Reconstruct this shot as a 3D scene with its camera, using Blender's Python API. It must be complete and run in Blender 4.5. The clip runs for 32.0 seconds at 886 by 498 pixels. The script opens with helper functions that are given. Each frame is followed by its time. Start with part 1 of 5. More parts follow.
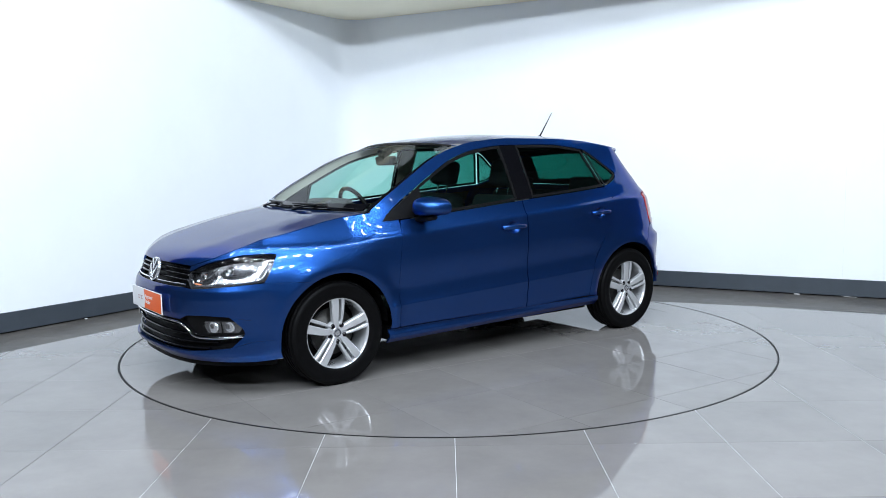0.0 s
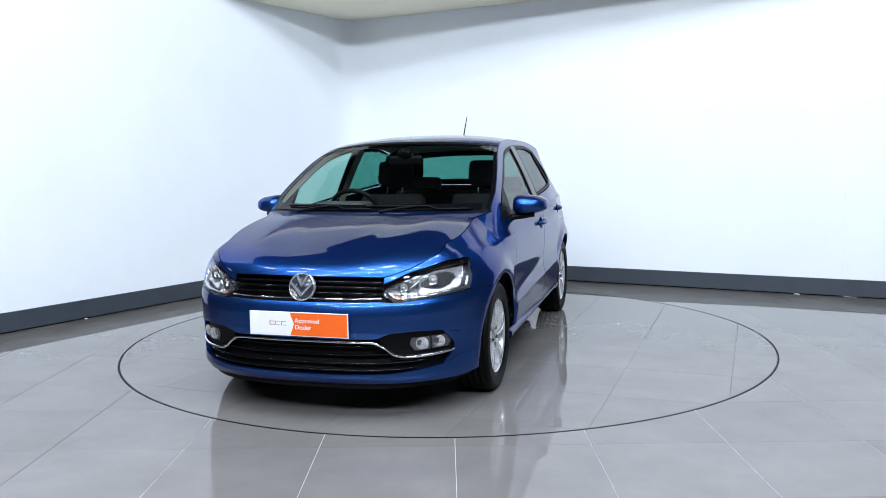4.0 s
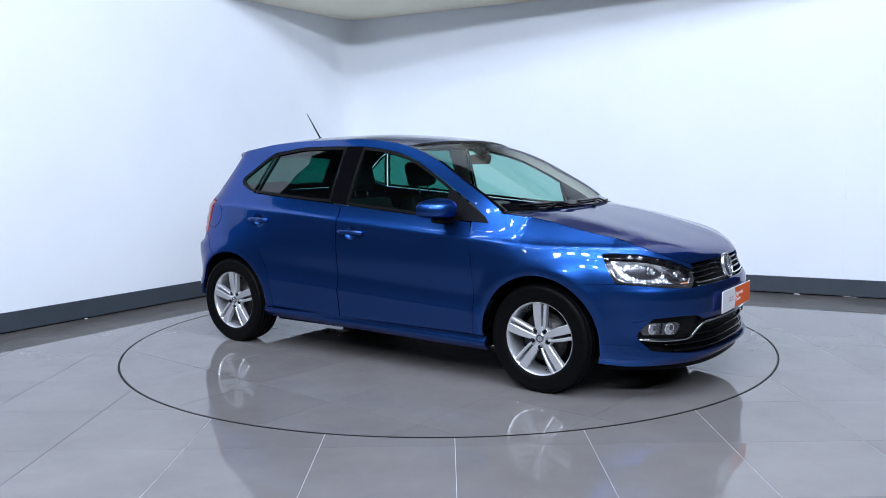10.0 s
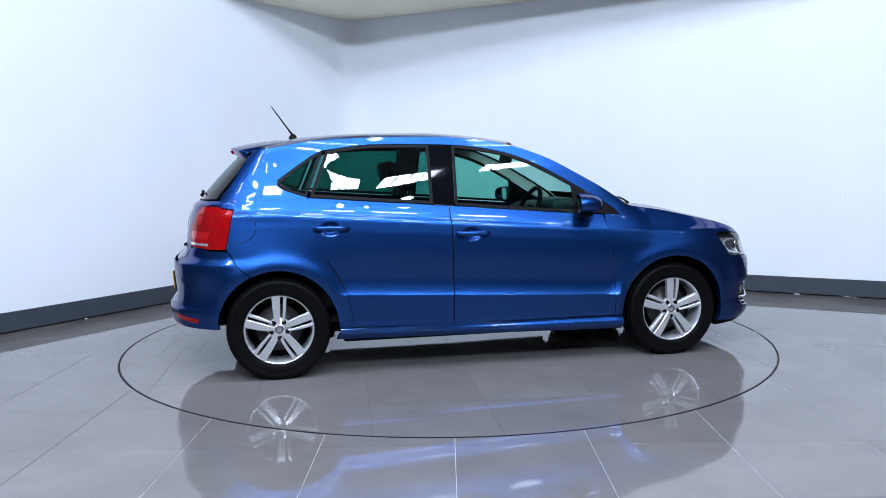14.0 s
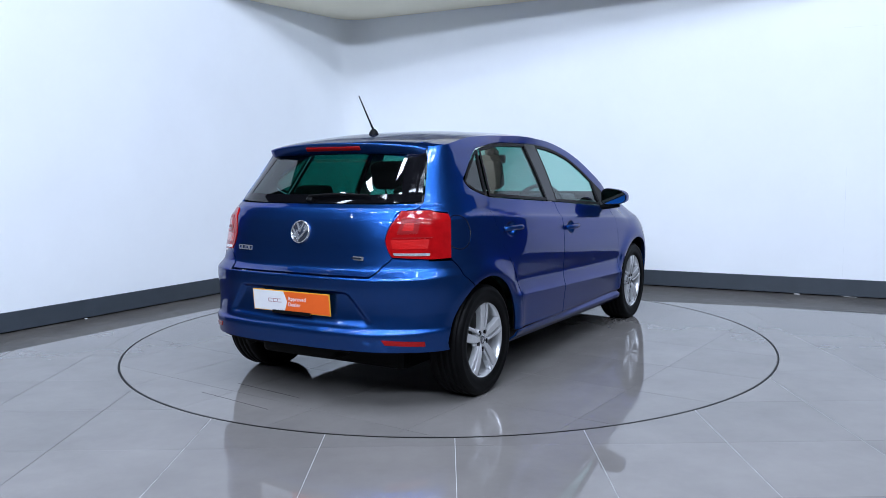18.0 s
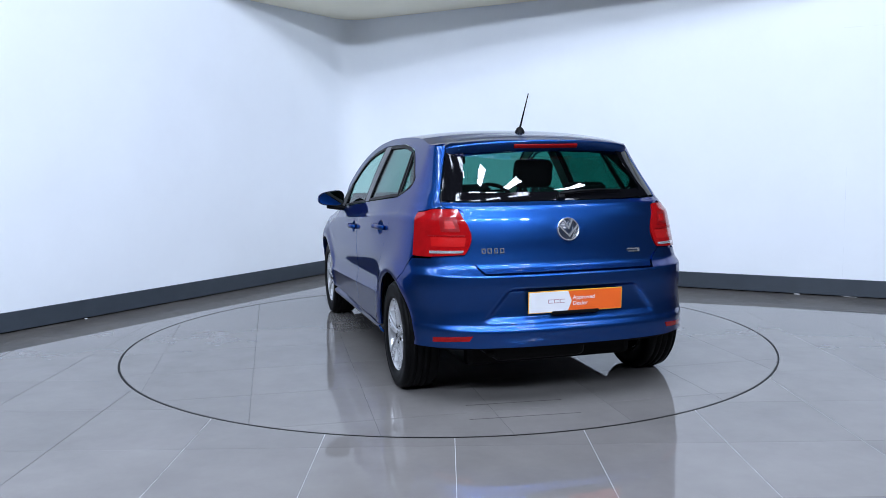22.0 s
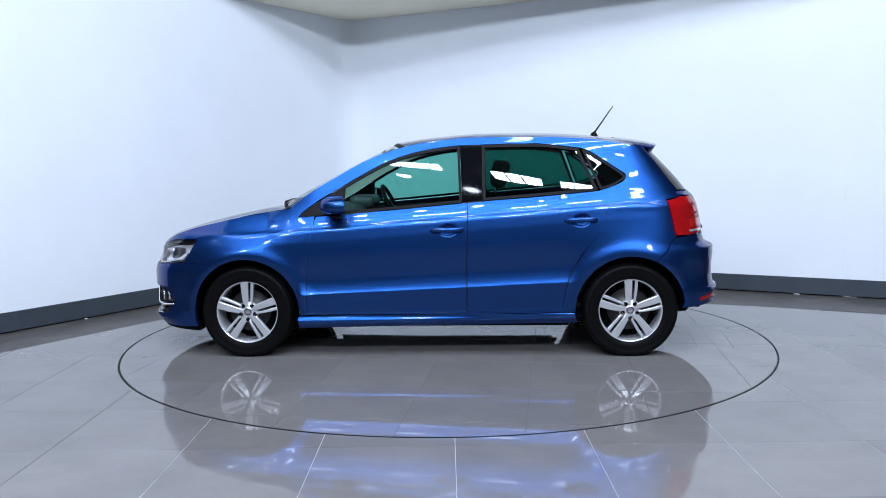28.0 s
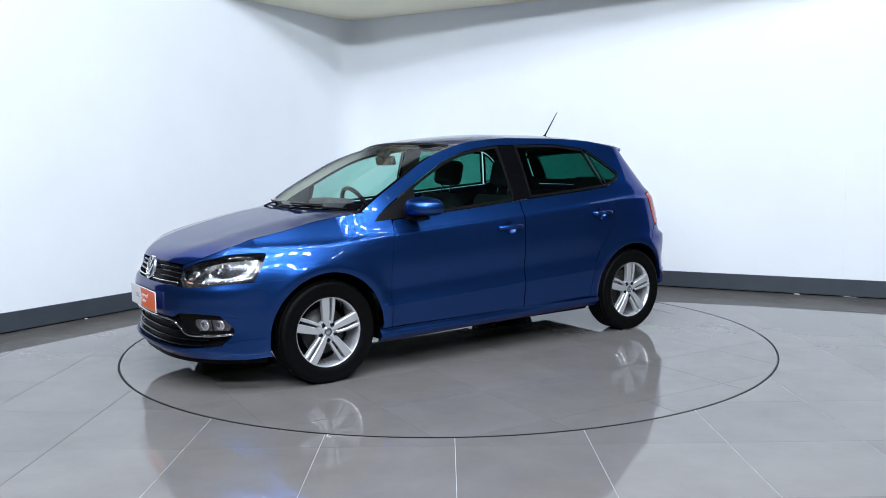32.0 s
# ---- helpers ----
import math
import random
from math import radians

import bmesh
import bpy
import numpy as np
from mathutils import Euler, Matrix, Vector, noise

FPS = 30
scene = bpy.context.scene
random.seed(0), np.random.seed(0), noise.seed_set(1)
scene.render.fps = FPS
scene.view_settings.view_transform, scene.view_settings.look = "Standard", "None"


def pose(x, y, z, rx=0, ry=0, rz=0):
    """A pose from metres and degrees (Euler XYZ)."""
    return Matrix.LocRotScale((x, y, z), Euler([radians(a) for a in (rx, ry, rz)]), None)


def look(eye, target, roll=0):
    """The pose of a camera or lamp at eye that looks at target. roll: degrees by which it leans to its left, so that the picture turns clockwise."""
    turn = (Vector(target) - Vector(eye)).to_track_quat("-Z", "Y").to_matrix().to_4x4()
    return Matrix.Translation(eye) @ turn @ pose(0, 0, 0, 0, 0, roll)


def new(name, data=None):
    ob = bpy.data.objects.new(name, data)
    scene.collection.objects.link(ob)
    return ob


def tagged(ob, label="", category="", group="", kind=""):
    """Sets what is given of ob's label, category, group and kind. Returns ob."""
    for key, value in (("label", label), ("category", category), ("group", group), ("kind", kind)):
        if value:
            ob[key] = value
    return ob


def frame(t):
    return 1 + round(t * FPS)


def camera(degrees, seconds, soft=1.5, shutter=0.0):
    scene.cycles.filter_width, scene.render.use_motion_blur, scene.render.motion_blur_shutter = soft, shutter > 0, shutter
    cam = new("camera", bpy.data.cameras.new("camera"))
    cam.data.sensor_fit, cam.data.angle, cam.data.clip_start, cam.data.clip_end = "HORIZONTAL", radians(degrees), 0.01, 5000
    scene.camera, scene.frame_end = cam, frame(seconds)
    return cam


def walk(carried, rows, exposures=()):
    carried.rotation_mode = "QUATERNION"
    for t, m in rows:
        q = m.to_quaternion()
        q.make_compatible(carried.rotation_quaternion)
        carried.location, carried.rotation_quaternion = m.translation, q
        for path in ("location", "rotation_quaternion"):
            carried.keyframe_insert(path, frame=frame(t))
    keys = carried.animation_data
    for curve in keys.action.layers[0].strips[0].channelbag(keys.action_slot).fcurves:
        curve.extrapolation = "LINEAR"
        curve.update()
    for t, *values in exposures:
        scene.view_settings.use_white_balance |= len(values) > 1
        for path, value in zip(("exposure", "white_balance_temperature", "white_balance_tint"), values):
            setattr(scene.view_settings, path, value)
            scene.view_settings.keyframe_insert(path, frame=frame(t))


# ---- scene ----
# ---- camera: stands still on a stand, the turntable turns ----
cam = camera(56.56, 32.0, soft=0.75)
EYE_Z, YAW, PITCH, ROLL = 1.254, 0.245, -6.063, -0.819
EYE = Vector((0.0, -5.873, EYE_Z))
AIM = EYE + 10 * Vector((-math.sin(radians(YAW)) * math.cos(radians(PITCH)), math.cos(radians(YAW)) * math.cos(radians(PITCH)), math.sin(radians(PITCH))))
VIEW = look(EYE, AIM, ROLL)
walk(cam, [(0, VIEW), (32, VIEW)], exposures=[(0, -0.02, 6210, 11), (2.5, -0.04, 6200, 11), (6, -0.26, 6080, 16), (10, -0.34, 5880, 17), (14, -0.37, 5800, 17), (17, -0.41, 5800, 16), (20, -0.42, 5810, 16), (28, -0.40, 5820, 16), (30, -0.35, 5900, 15), (31.2, -0.27, 6190, 14), (32, -0.25, 6240, 13)])

# ---- world: a dim hall, all light comes from the lamps ----
world = bpy.data.worlds.new("hall_world")
scene.world = world
world.use_nodes = True
world.node_tree.nodes["Background"].inputs[0].default_value = (0.75, 0.85, 1.0, 1)
world.node_tree.nodes["Background"].inputs[1].default_value = 0.03

LAMP_Z = 6.2
PANEL_GLOW = 91.0


# ---- materials ----
def material(name, color, rough=0.5, metal=0.0, coat=0.0, vary=0.0, scale=6.0, bump=0.0, bump_scale=60.0, spec=0.5, glow=None, glow_strength=0.0, rough_vary=0.0):
    m = bpy.data.materials.new(name)
    m.use_nodes = True
    nt = m.node_tree
    b = nt.nodes["Principled BSDF"]
    b.inputs["Base Color"].default_value = (*color, 1)
    b.inputs["Roughness"].default_value = rough
    b.inputs["Metallic"].default_value = metal
    b.inputs["Specular IOR Level"].default_value = spec
    b.inputs["Coat Weight"].default_value = coat
    b.inputs["Coat Roughness"].default_value = 0.015
    tc = nt.nodes.new("ShaderNodeTexCoord")
    if vary:
        n1 = nt.nodes.new("ShaderNodeTexNoise")
        n1.inputs["Scale"].default_value = scale
        n1.inputs["Detail"].default_value = 8
        n1.inputs["Roughness"].default_value = 0.65
        nt.links.new(tc.outputs["Object"], n1.inputs["Vector"])
        ramp = nt.nodes.new("ShaderNodeMapRange")
        ramp.inputs["From Min"].default_value, ramp.inputs["From Max"].default_value = 0.25, 0.75
        ramp.inputs["To Min"].default_value, ramp.inputs["To Max"].default_value = 1 - vary, 1 + vary
        nt.links.new(n1.outputs["Fac"], ramp.inputs["Value"])
        mul = nt.nodes.new("ShaderNodeVectorMath")
        mul.operation = "SCALE"
        mul.inputs[0].default_value = color
        nt.links.new(ramp.outputs["Result"], mul.inputs["Scale"])
        nt.links.new(mul.outputs["Vector"], b.inputs["Base Color"])
        if rough_vary:
            r2 = nt.nodes.new("ShaderNodeMapRange")
            r2.inputs["From Min"].default_value, r2.inputs["From Max"].default_value = 0.3, 0.7
            r2.inputs["To Min"].default_value, r2.inputs["To Max"].default_value = max(0.0, rough - rough_vary), rough + rough_vary
            nt.links.new(n1.outputs["Fac"], r2.inputs["Value"])
            nt.links.new(r2.outputs["Result"], b.inputs["Roughness"])
    if bump:
        n2 = nt.nodes.new("ShaderNodeTexNoise")
        n2.inputs["Scale"].default_value = bump_scale
        n2.inputs["Detail"].default_value = 4
        nt.links.new(tc.outputs["Object"], n2.inputs["Vector"])
        bp = nt.nodes.new("ShaderNodeBump")
        bp.inputs["Strength"].default_value = bump
        bp.inputs["Distance"].default_value = 0.002
        nt.links.new(n2.outputs["Fac"], bp.inputs["Height"])
        nt.links.new(bp.outputs["Normal"], b.inputs["Normal"])
    if glow:
        b.inputs["Emission Color"].default_value = (*glow, 1)
        b.inputs["Emission Strength"].default_value = glow_strength
    return m


def glass_material(name, tint, gloss_rough=0.0, face_on=0.08, grazing=0.62):
    """Thin tinted glass: clear through, with a mirror share that grows towards grazing views."""
    m = bpy.data.materials.new(name)
    m.use_nodes = True
    nt = m.node_tree
    nt.nodes.clear()
    out = nt.nodes.new("ShaderNodeOutputMaterial")
    tr = nt.nodes.new("ShaderNodeBsdfTransparent")
    tr.inputs["Color"].default_value = (*tint, 1)
    gl = nt.nodes.new("ShaderNodeBsdfGlossy")
    gl.inputs["Roughness"].default_value = gloss_rough
    fr = nt.nodes.new("ShaderNodeLayerWeight")
    fr.inputs["Blend"].default_value = 0.5
    pw = nt.nodes.new("ShaderNodeMath")
    pw.operation = "POWER"
    pw.inputs[1].default_value = 4.0
    nt.links.new(fr.outputs["Facing"], pw.inputs[0])
    mr = nt.nodes.new("ShaderNodeMapRange")
    mr.inputs["To Min"].default_value, mr.inputs["To Max"].default_value = face_on, grazing
    nt.links.new(pw.outputs[0], mr.inputs["Value"])
    mix = nt.nodes.new("ShaderNodeMixShader")
    nt.links.new(mr.outputs["Result"], mix.inputs[0])
    nt.links.new(tr.outputs[0], mix.inputs[1])
    nt.links.new(gl.outputs[0], mix.inputs[2])
    nt.links.new(mix.outputs[0], out.inputs["Surface"])
    return m


def paint_material(name, color):
    """Metallic car paint: flakes under clear lacquer."""
    m = material(name, color, rough=0.32, metal=0.95, coat=0.95)
    nt = m.node_tree
    b = nt.nodes["Principled BSDF"]
    b.inputs["Specular Tint"].default_value = (0.03, 0.06, 0.20, 1)
    b.inputs["Coat IOR"].default_value = 1.36
    b.inputs["Coat Roughness"].default_value = 0.02
    tc = nt.nodes.new("ShaderNodeTexCoord")
    vo = nt.nodes.new("ShaderNodeTexVoronoi")
    vo.inputs["Scale"].default_value = 900
    nt.links.new(tc.outputs["Object"], vo.inputs["Vector"])
    mr = nt.nodes.new("ShaderNodeMapRange")
    mr.inputs["To Min"].default_value, mr.inputs["To Max"].default_value = 0.75, 1.25
    sep = nt.nodes.new("ShaderNodeSeparateColor")
    nt.links.new(vo.outputs["Color"], sep.inputs[0])
    nt.links.new(sep.outputs[0], mr.inputs["Value"])
    mul = nt.nodes.new("ShaderNodeVectorMath")
    mul.operation = "SCALE"
    mul.inputs[0].default_value = color
    nt.links.new(mr.outputs["Result"], mul.inputs["Scale"])
    nt.links.new(mul.outputs["Vector"], b.inputs["Base Color"])
    return m


def tile_material(name, color, rough):
    """Polished porcelain: a faint cloudy grain, each tile a little different."""
    m = material(name, color, rough=rough, vary=0.14, scale=2.4, rough_vary=0.012, spec=0.40)
    nt = m.node_tree
    b = nt.nodes["Principled BSDF"]
    info = nt.nodes.new("ShaderNodeObjectInfo")
    mr = nt.nodes.new("ShaderNodeMapRange")
    mr.inputs["To Min"].default_value, mr.inputs["To Max"].default_value = 0.94, 1.06
    nt.links.new(info.outputs["Random"], mr.inputs["Value"])
    mul = nt.nodes.new("ShaderNodeVectorMath")
    mul.operation = "SCALE"
    src = b.inputs["Base Color"].links[0].from_socket
    nt.links.new(src, mul.inputs[0])
    nt.links.new(mr.outputs["Result"], mul.inputs["Scale"])
    nt.links.new(mul.outputs["Vector"], b.inputs["Base Color"])
    return m


M_WALL = material("white_painted_plaster", (0.84, 0.87, 0.90), rough=0.75, vary=0.03, scale=0.9, bump=0.08, bump_scale=40)
M_SEAM = material("grey_filler", (0.80, 0.83, 0.86), rough=0.8, vary=0.1, scale=9)
M_CEIL = material("cream_board", (0.92, 0.86, 0.68), rough=0.85, vary=0.04, scale=2.0, bump=0.1)
M_HALL = material("dark_hall_paint", (0.06, 0.065, 0.07), rough=0.8, vary=0.2, scale=1.0)
M_SKIRT = material("anthracite_skirting", (0.045, 0.055, 0.068), rough=0.45, vary=0.12, scale=5.0)
M_TILE = tile_material("polished_grey_porcelain", (0.172, 0.162, 0.155), 0.035)
M_GROUT = material("dark_grout", (0.075, 0.073, 0.07), spec=0.2, rough=0.8, vary=0.3, scale=30)
M_GROUT_LIGHT = material("pale_grout", (0.46, 0.46, 0.46), rough=0.5, vary=0.25, scale=20)
M_SCREED = material("worn_concrete_screed", (0.075, 0.069, 0.062), rough=0.42, vary=0.45, scale=2.6, bump=0.3, bump_scale=30, rough_vary=0.12)
M_STEEL_EDGE = material("black_turntable_joint", (0.004, 0.004, 0.004), rough=0.5, spec=0.1, vary=0.3, scale=20)
M_PAINT = paint_material("blue_metallic_paint", (0.0180, 0.076, 0.296))
M_BLACK = material("black_plastic", (0.004, 0.004, 0.0045), spec=0.1, rough=0.45, vary=0.2, scale=40, bump=0.1, bump_scale=300)
M_GLOSS_BLACK = material("gloss_black_trim", (0.003, 0.003, 0.004), rough=0.05, spec=0.22)
M_RUBBER = material("tyre_rubber", (0.0030, 0.0030, 0.0033), spec=0.08, rough=0.50, vary=0.25, scale=25, bump=0.15, bump_scale=200)
M_ALLOY = material("silver_alloy", (0.70, 0.71, 0.73), rough=0.26, metal=0.6, coat=0.6, vary=0.03, scale=30)
M_IRON = material("brake_iron", (0.06, 0.058, 0.055), rough=0.45, metal=0.8, vary=0.3, scale=40)
M_CHROME = material("chrome", (0.82, 0.83, 0.85), rough=0.06, metal=1.0)
M_CLOTH = material("black_seat_cloth", (0.016, 0.016, 0.018), rough=0.9, vary=0.25, scale=40, bump=0.15, bump_scale=150)
M_LINER = material("grey_headliner", (0.68, 0.64, 0.56), rough=0.95, vary=0.05, scale=20)
M_DASH = material("dark_dashboard", (0.045, 0.045, 0.047), rough=0.55, vary=0.15, scale=60, bump=0.2, bump_scale=300)
M_RED = material("red_lamp_lens", (0.29, 0.003, 0.004), spec=0.25, rough=0.12, coat=0.3, vary=0.2, scale=18)
M_DARK_RED = material("dark_red_lens", (0.22, 0.002, 0.003), rough=0.3, spec=0.2)
M_REFLECTOR = material("lamp_reflector", (0.93, 0.93, 0.95), rough=0.14, metal=0.75, bump=0.8, bump_scale=45)
M_LAMP_DARK = material("dark_lamp_bezel", (0.17, 0.17, 0.18), rough=0.22, metal=0.75, vary=0.35, scale=22, bump=0.5, bump_scale=40)
M_RED_CELL = material("bright_red_cell", (0.44, 0.006, 0.005), rough=0.22, coat=1.0, bump=0.5, bump_scale=90)
M_AMBER = material("amber_insert", (0.75, 0.28, 0.12), rough=0.25, coat=0.5)
M_ORANGE = material("orange_plate", (0.85, 0.13, 0.012), rough=0.35, vary=0.03, scale=8)
M_WHITE = material("white_plate", (0.80, 0.80, 0.82), rough=0.35, vary=0.02, scale=8)
M_GREYRED = material("muted_red_ink", (0.42, 0.22, 0.24), rough=0.5)
M_YELLOW = material("yellow_plate_edge", (0.80, 0.42, 0.02), rough=0.4)
M_BADGE = material("silver_badge", (0.70, 0.71, 0.73), rough=0.16, metal=0.8, coat=0.5)
M_BADGE_DARK = material("dark_badge", (0.02, 0.025, 0.04), rough=0.2, coat=0.5)
M_MIRROR = material("mirror_glass", (0.75, 0.85, 0.82), rough=0.0, metal=1.0)
M_WINDOW = glass_material("green_tinted_glass", (0.38, 0.71, 0.63))
M_PRIVACY = glass_material("dark_tinted_glass", (0.075, 0.29, 0.245))
M_SCREEN = glass_material("windscreen_glass", (0.88, 0.96, 0.92), face_on=0.05, grazing=0.36)
M_LENS = glass_material("clear_lamp_lens", (0.93, 0.94, 0.95), face_on=0.05)
M_PANEL = material("light_panel", (0.9, 0.95, 1.0), glow=(0.86, 0.94, 1.0), glow_strength=PANEL_GLOW)
M_PANEL_LOW = material("dim_light_panel", (0.9, 0.95, 1.0), glow=(0.86, 0.94, 1.0), glow_strength=66.0)
M_LAMP = material("high_bay_lamp", (0.9, 0.95, 1.0), glow=(0.86, 0.94, 1.0), glow_strength=1.35 * PANEL_GLOW)
M_LAMP_BODY = material("white_lamp_body", (0.5, 0.5, 0.5), rough=0.5)


# ---- mesh helpers ----
def mesh_from(name, verts, faces, mat, smooth=False):
    me = bpy.data.meshes.new(name)
    me.from_pydata([tuple(v) for v in verts], [], [tuple(f) for f in faces])
    me.materials.append(mat)
    if smooth:
        me.polygons.foreach_set("use_smooth", [True] * len(me.polygons))
    me.update()
    return me


def thing(name, label, category, group="", kind="", at=None):
    ob = new(name)
    if at is not None:
        ob.matrix_basis = at
    return tagged(ob, label, category, group, kind)


def mesh_part(name, me, parent, label=""):
    ob = new(name, me)
    ob.parent = parent
    return tagged(ob, label) if label else ob


def part(name, bm, mat, parent, label="", smooth=True):
    """Link a bmesh as one mesh object under a thing or a part."""
    me = bpy.data.meshes.new(name)
    bm.to_mesh(me)
    bm.free()
    for one in (mat if isinstance(mat, (list, tuple)) else [mat]):
        me.materials.append(one)
    if smooth:
        me.polygons.foreach_set("use_smooth", [True] * len(me.polygons))
    me.update()
    return mesh_part(name, me, parent, label)


def add_box(bm, size, m, bevel=0.0, segments=2):
    made = bmesh.ops.create_cube(bm, size=1.0, matrix=m @ Matrix.Diagonal((*size, 1)))
    if bevel:
        edges = list({e for v in made["verts"] for e in v.link_edges})
        bmesh.ops.bevel(bm, geom=edges, offset=bevel, segments=segments, affect="EDGES", profile=0.6)


def add_cyl(bm, r1, r2, depth, m, segments=32):
    bmesh.ops.create_cone(bm, cap_ends=True, segments=segments, radius1=r1, radius2=r2, depth=depth, matrix=m)


def add_tube(bm, points, radius, segments=8, flat=1.0):
    """A round bar along points; flat squeezes it upright."""
    pts = [Vector(q) for q in points]
    rings = []
    for i, q in enumerate(pts):
        t = (pts[min(i + 1, len(pts) - 1)] - pts[max(i - 1, 0)]).normalized()
        ref = Vector((0, 0, 1)) if abs(t.z) < 0.9 else Vector((1, 0, 0))
        u = t.cross(ref).normalized()
        w = u.cross(t)
        r = radius[i] if isinstance(radius, (list, tuple)) else radius
        rings.append([bm.verts.new(q + u * r * math.cos(a) + w * r * flat * math.sin(a)) for a in (2 * math.pi * k / segments for k in range(segments))])
    for a, b in zip(rings, rings[1:]):
        for k in range(segments):
            bm.faces.new((a[k], a[(k + 1) % segments], b[(k + 1) % segments], b[k]))
    bm.faces.new(rings[0][::-1])
    bm.faces.new(rings[-1])


def add_lathe(bm, profile, m, segments=48, close=False):
    """Turn (radius, height) pairs about z."""
    rings = []
    for r, h in profile:
        rings.append([bm.verts.new(m @ Vector((r * math.cos(2 * math.pi * k / segments), r * math.sin(2 * math.pi * k / segments), h))) for k in range(segments)])
    pairs = list(zip(rings, rings[1:])) + ([(rings[-1], rings[0])] if close else [])
    for a, b in pairs:
        for k in range(segments):
            bm.faces.new((a[k], a[(k + 1) % segments], b[(k + 1) % segments], b[k]))


def prism(outline, z0, z1):
    """Upright solid over a plan outline: verts and faces."""
    n = len(outline)
    v = [(x, y, z0) for x, y in outline] + [(x, y, z1) for x, y in outline]
    f = [tuple(range(n - 1, -1, -1)), tuple(range(n, 2 * n))]
    f += [(i, (i + 1) % n, n + (i + 1) % n, n + i) for i in range(n)]
    return v, f


def structure(name, me, label=""):
    return tagged(new(name, me), label, "", "", "structure")


# ---- the room ----
# two white walls that meet in a rounded corner; each wall is a line in plan
L_DIR, R_DIR = Vector((0.536, 0.844)), Vector((0.884, -0.467))
CORNER = Vector((-1.102, 3.962))
ROUND = 0.32
HALL_TOP, WALL_TOP = 7.0, 4.2


def wall_line(inset=0.0):
    """Plan line of the wall faces from the hall's left end round the corner to the right end, moved into the room by inset."""
    nl, nr = Vector((L_DIR.y, -L_DIR.x)), Vector((R_DIR.y, -R_DIR.x))
    a, b = CORNER - L_DIR * ROUND, CORNER + R_DIR * ROUND
    pts = [CORNER - L_DIR * 4.75 + nl * inset, a + nl * inset]
    for k in range(1, 48):
        t = k / 48
        q = a * (1 - t) ** 2 + CORNER * 2 * t * (1 - t) + b * t * t
        n = (nl * (1 - t) + nr * t).normalized()
        pts.append(q + n * inset)
    pts += [b + nr * inset, CORNER + R_DIR * 6.05 + nr * inset]
    return pts


def band(name, outer, inner, z0, z1, mat):
    """A wall-like strip between two plan lines."""
    o, i = wall_line(outer), wall_line(inner)
    n = len(o)
    v, f = [], []
    for q in (o, i):
        v += [(p.x, p.y, z0) for p in q] + [(p.x, p.y, z1) for p in q]
    for k in range(n - 1):
        f += [(k, k + 1, n + k + 1, n + k), (2 * n + k + 1, 2 * n + k, 3 * n + k, 3 * n + k + 1),
              (n + k, n + k + 1, 3 * n + k + 1, 3 * n + k), (k + 1, k, 2 * n + k, 2 * n + k + 1)]
    f += [(0, n, 3 * n, 2 * n), (2 * n - 1, n - 1, 3 * n - 1, 4 * n - 1)]
    return mesh_from(name, v, f, mat)


structure("wall_white", band("wall_white", -0.15, 0.0, 0.0, WALL_TOP, M_WALL), "white painted studio wall with a rounded corner")
structure("baseboard", band("baseboard", 0.0, 0.018, 0.0, 0.148, M_SKIRT), "dark grey skirting board along the white wall")
# soffit over the corner: the space in front of it is open to the lamps
nl, nr = Vector((L_DIR.y, -L_DIR.x)) * 0.003, Vector((R_DIR.y, -R_DIR.x)) * 0.003
line = wall_line(0.003)[1:-1]
SOFFIT_L, SOFFIT_R = CORNER - L_DIR * 2.35 + nl, CORNER + R_DIR * 6.0 + nr
# curved front edge, about a metre from the corner
bend_r, bend_l = Vector((2.15, 1.28)), Vector((-1.2, 3.38))
front = [SOFFIT_R * (1 - t) ** 3 + bend_r * 3 * t * (1 - t) ** 2 + bend_l * 3 * t * t * (1 - t) + SOFFIT_L * t ** 3 for t in (k / 24 for k in range(1, 24))]
outline = [SOFFIT_L] + line + [SOFFIT_R] + front
me = mesh_from("ceiling", *prism([(p.x, p.y) for p in outline][::-1], 2.895, 3.05), M_CEIL)
structure("ceiling", me, "cream ceiling board over the corner of the room")
# hall behind and above
v, f = prism([(-9.2, -13.2), (9.2, -13.2), (9.2, 9.2), (-9.2, 9.2)], HALL_TOP, HALL_TOP + 0.2)
structure("ceiling_hall", mesh_from("ceiling_hall", v, f, M_HALL), "dark high ceiling of the hall")
for nm, x0, y0, x1, y1 in (("wall_hall_west", -9.2, -13, -9, 11), ("wall_hall_east", 9.0, -13, 9.2, 11), ("wall_hall_south", -9, -13.2, 9, -13), ("wall_hall_north", -9, 9.0, 9, 9.2)):
    v, f = prism([(x0, y0), (x1, y0), (x1, y1), (x0, y1)], -0.01, HALL_TOP)
    structure(nm, mesh_from(nm, v, f, M_HALL), "plain dark hall wall")

# floor: dark screed strip along the walls, tiles in front, a round turntable let in
TILE, TX, TY, RING = 0.603, 0.026, -2.335, 2.230
TILE_DIR_L, TILE_DIR_R = Vector((0.524, 0.852)), Vector((0.925, -0.379))
TILE_AT_L, TILE_AT_R = Vector((-2.56, 0.407)), Vector((2.909, 0.871))
structure("ground", mesh_from("ground", *prism([(-12, -13), (12, -13), (12, 11), (-12, 11)], -0.30, -0.012), M_SCREED), "worn dark concrete floor along the walls")


